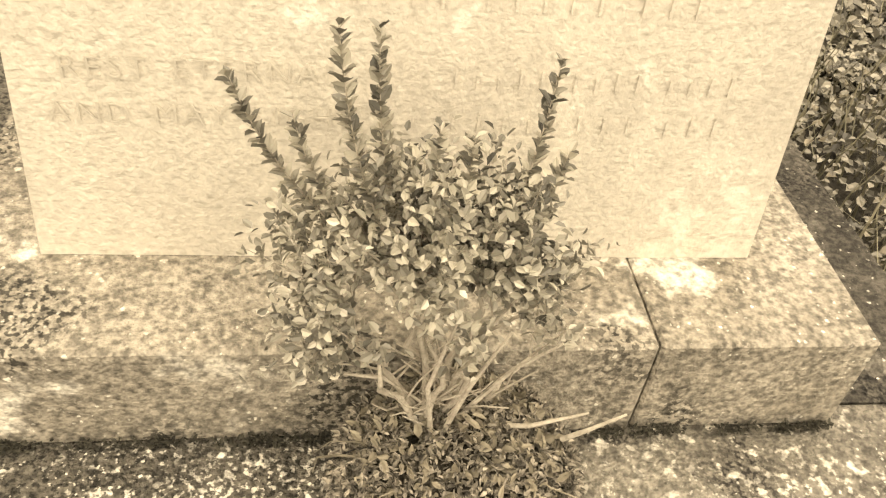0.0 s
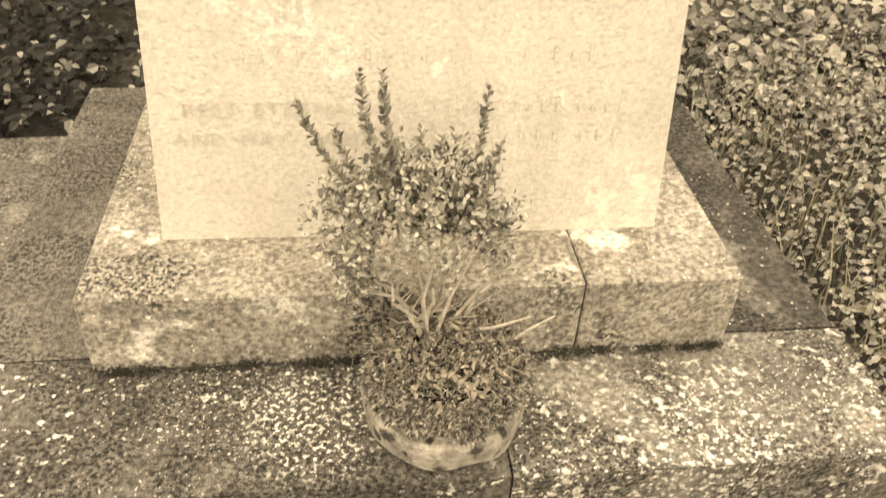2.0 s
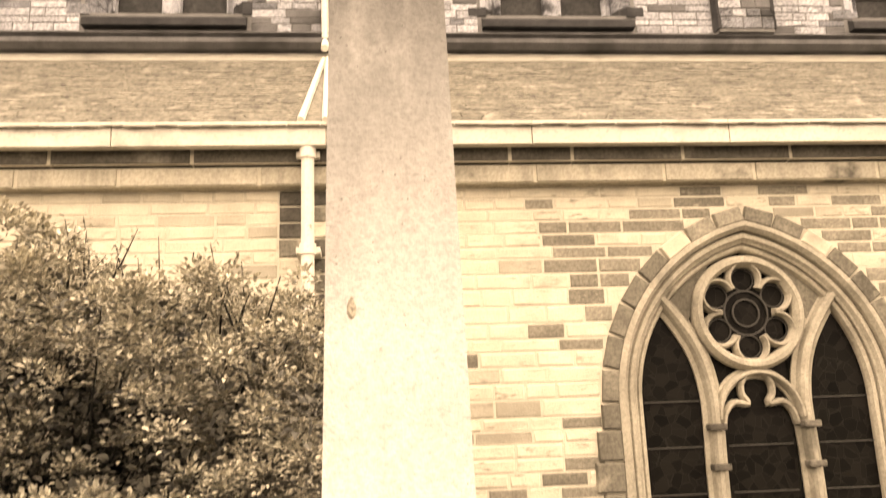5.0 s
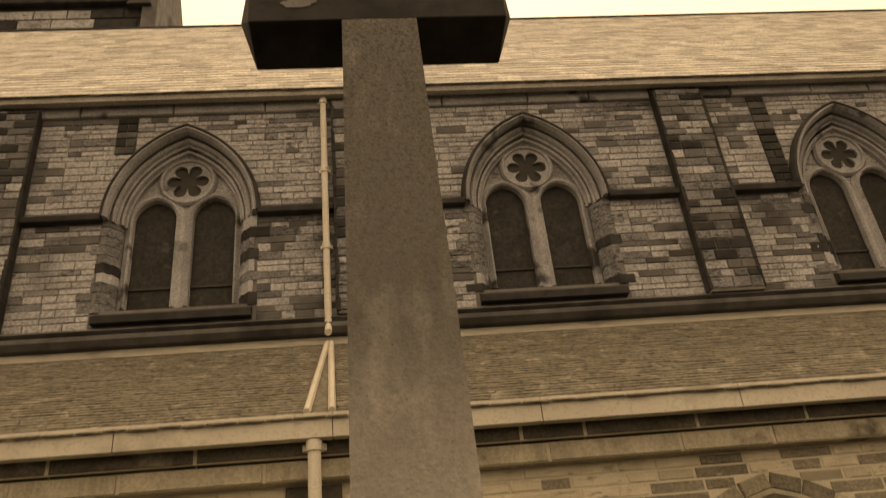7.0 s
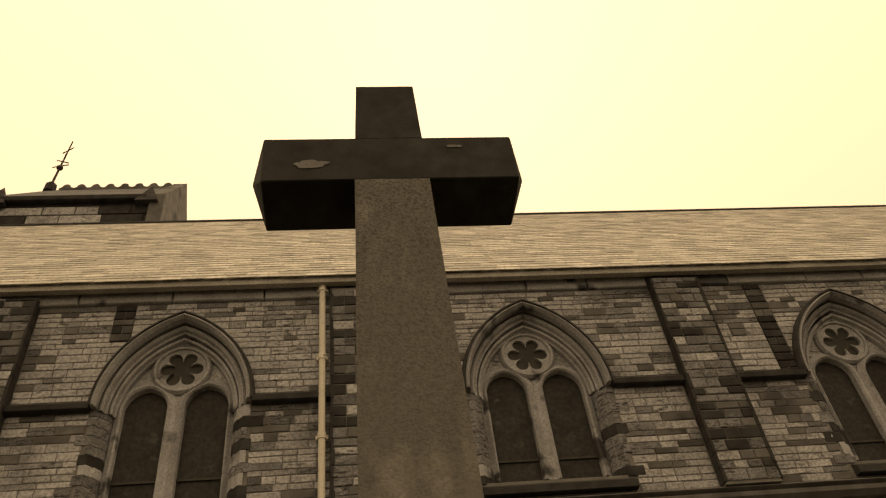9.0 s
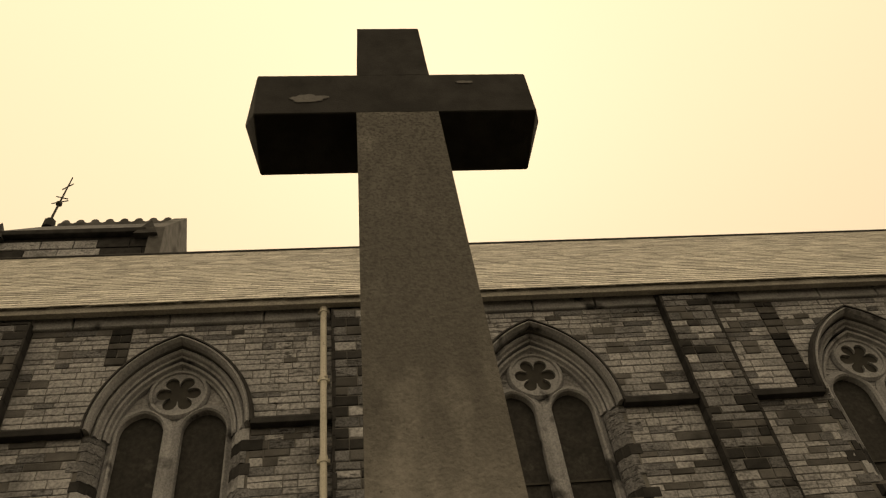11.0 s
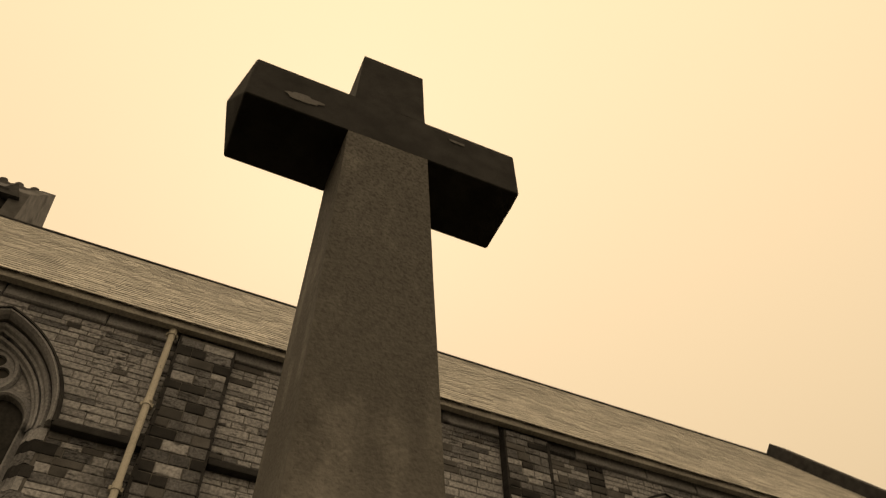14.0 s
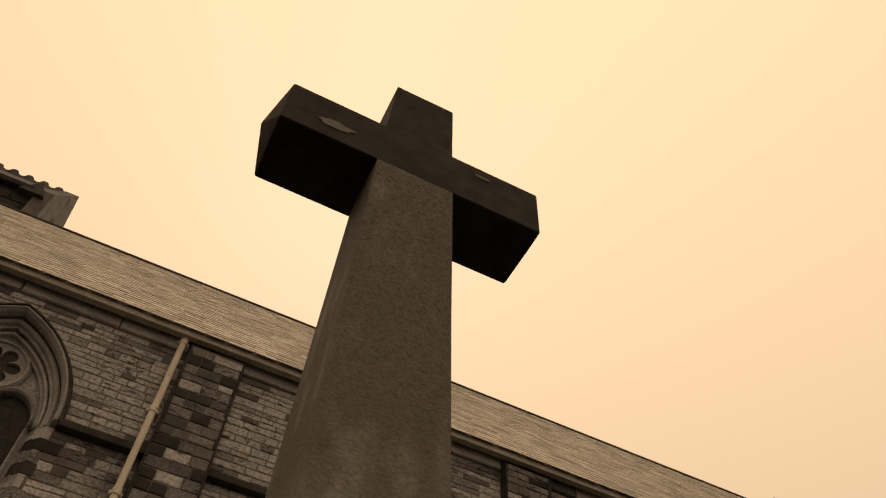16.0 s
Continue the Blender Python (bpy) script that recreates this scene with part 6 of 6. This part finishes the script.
def meadow():
    """Rough grass between the ivy, as one mesh."""
    rnd = np.random.RandomState(31)
    v, f = [], []
    for i in range(30000):
        if i < 14000:
            x, y = rnd.uniform(0.9, 6), rnd.uniform(-1.2, 4.5)
        else:
            # thinner over the open churchyard
            x, y = rnd.normal(0, 5.5), 4.6 - abs(rnd.normal(0, 5.0))
            if noise.noise(Vector((x * 0.6, y * 0.6, 3.0))) < -0.1 or (-5 < x < 0 and y > 1.2):
                continue
        if abs(x) < 0.9 and -0.5 < y < 1.45:
            continue
        h, a = rnd.uniform(0.06, 0.26), rnd.uniform(0, 2 * math.pi)
        k = len(v)
        c, q, w = math.cos(a), math.sin(a), 0.004
        lean = rnd.uniform(0.02, 0.12)
        for u in (0, 0.5, 1):
            ww = w * (1 - 0.9 * u)
            xx, yy, zz = x + c * lean * u * u, y + q * lean * u * u, GROUND_Z - 0.03 + h * u
            v += [(xx - q * ww, yy + c * ww, zz), (xx + q * ww, yy - c * ww, zz)]
        f += [[k, k + 1, k + 3, k + 2], [k + 2, k + 3, k + 5, k + 4]]
    tagged(raw("rough_grass", v, f, M_GRASS), "rough uncut grass in the churchyard", "grass", kind="stuff")


meadow()


def tall_weed(x, y, h, seed, mat=None, label="thin dry weed stalk with small leaves", group="weeds by the wall"):
    w = thing("tall_weed", label, "weed", group)
    rnd = np.random.RandomState(seed)
    base, along = [], []
    for k in range(9):
        bm = bmesh.new()
        a = Vector((x + rnd.uniform(-0.05, 0.05), y, GROUND_Z - 0.02))
        t = a + Vector((rnd.uniform(-0.28, 0.28), rnd.uniform(-0.2, 0.2), h * rnd.uniform(0.55, 1)))
        m = a.lerp(t, 0.5) + Vector((rnd.uniform(-0.03, 0.03), 0, 0.05))
        tube(bm, [a, m, t], [0.006, 0.004, 0.0015], 5)
        part("stalk", bm, M_BARK, w)
        for i in range(46):
            p = a.lerp(t, rnd.uniform(0.25, 1))
            base.append(tuple(p + Vector(rnd.normal(0, 0.025, 3))))
            along.append(rnd.normal(0, 1, 3))
    n = len(base)
    leaf_mesh("leaves", np.array(base), np.array(along), np.tile([0, -0.2, 1.0], (n, 1)), rnd.uniform(0.02, 0.045, n), rnd.uniform(0.008, 0.016, n), mat or M_IVY, w, kind="stuff")


for i, (x, y, h) in enumerate(((2.55, 3.4, 1.0), (2.75, 3.6, 0.8), (3.1, 3.5, 0.9), (3.5, 3.7, 0.7))):
    tall_weed(x, y, h, 40 + i)
# these weeds carry the shade under the shrub in their leaf colour
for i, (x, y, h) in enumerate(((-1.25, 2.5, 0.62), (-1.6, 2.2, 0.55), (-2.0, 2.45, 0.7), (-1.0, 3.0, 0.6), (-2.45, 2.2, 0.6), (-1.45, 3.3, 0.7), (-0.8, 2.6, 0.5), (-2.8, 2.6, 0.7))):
    tall_weed(x, y, h, 60 + i, M_LEAF_SHADED, "dark leafy weed growing under the large shrub", "weeds under the shrub")

# ---- masonry of the church walls, block by block ----


def high_stone(x, z):
    """Soot gathers in drifts, by the jambs and under the eaves."""
    p = 0.06 + (0.40 if noise.noise(Vector((x * 0.9, z * 1.7, 3.0))) > 0.2 else 0.0) + (0.12 if z > 8.2 else 0.0)
    for c in BAYS:
        if 0.8 < abs(x + 0.12 - c) < 1.2 and z < 7.0:
            p += 0.25
    for c in PIERS:
        if abs(x + 0.12 - c) < 0.75:
            p += 0.10
    r = random.random()
    return (M_FRIEZE if r < 0.4 * p else M_PIER) if r < p else M_RUBBLE_HIGH


def wall_stones():
    q = Masonry(aisle, M_FRIEZE_DARK, 60, "quoins")
    courses(q, -0.76, -0.33, 0.55, 3.42, AISLE_Y, (0.13, 0.15), (0.21, 0.22), [], 0.012, None, (), (M_FRIEZE_DARK, M_RUBBLE, M_VOUSSOIR))
    q.close()
    m = Masonry(aisle, M_RUBBLE, 300, "wall_stones")
    near = (-0.45, 5.0, 0.5, 3.41)
    grey = lambda x, z: M_RUBBLE_DARK if random.random() < (0.04 if x < 1.08 else 0.30 if x < 1.35 or z > 3.1 else 0.55) else M_RUBBLE
    courses(m, -5.5, 7.5, 0.55, 3.42, AISLE_Y, (0.095, 0.105, 0.12, 0.135), (0.24, 0.30, 0.36, 0.44), [VOUSSOIR], 0.006, near, [(-0.76, -0.33)], grey, 0.018)
    m.close()
    near = (-3.9, 5.3, 5.6, 8.7)
    m = Masonry(cler, M_PIER, 150, "pier_stones")
    for c in PIERS:
        courses(m, c - 0.315, c + 0.315, 5.67, 8.58, CLER_Y - 0.12, (0.10, 0.12, 0.14), (0.16, 0.21, 0.27), [], 0.014, near, (), (M_PIER, M_SOOT, M_PIER, M_RUBBLE_HIGH, M_PIER, M_SOOT, M_FRIEZE), 0.014)
    m.close()
    # black strips draw the soot and the shadow lines along the pier edges
    for c in PIERS:
        for sx in (-1, 1):
            z = 5.67
            while z < 8.55:
                h = random.uniform(0.12, 0.22)
                bm = bmesh.new()
                w = random.uniform(0.020, 0.045)
                a, b = sorted((c + sx * 0.324, c + sx * (0.324 - w)))
                box(bm, a, b, CLER_Y - 0.139, CLER_Y, z, min(z + h, 8.58) - 0.006)
                part("arris_stone", bm, M_SOOT, cler, "soot-black pier edge")
                z += h
    skips = [(c - 0.33, c + 0.33) for c in PIERS]
    holes = [(c, 5.70, 7.03, 0.86, 1.27) for c in BAYS]
    band = Masonry(cler, M_SOOT, 40, "stained_stones")
    for x, low in ((4.98, 7.065), (-2.95, 7.95)):
        courses(band, x, x + 0.24, low, 8.51, CLER_Y, (0.10, 0.12), (0.12, 0.24), [], 0.018, near, (), (M_SOOT, M_SOOT, M_FRIEZE), 0.012)
    band.close()
    m = Masonry(cler, M_RUBBLE_HIGH, 300, "wall_stones")
    sizes = ((0.07, 0.08, 0.095, 0.11), (0.15, 0.20, 0.27, 0.36))
    courses(m, -8, 12, 5.67, 7.03, CLER_Y, *sizes, holes, 0.010, near, skips, high_stone, 0.008)
    courses(m, -8, 12, 7.03, 7.95, CLER_Y, *sizes, holes, 0.010, near, skips + [(4.98, 5.22)], high_stone, 0.009)
    courses(m, -8, 12, 7.95, 8.51, CLER_Y, *sizes, holes, 0.010, near, skips + [(-2.95, -2.71), (4.98, 5.22)], high_stone, 0.009)
    m.close()


wall_stones()
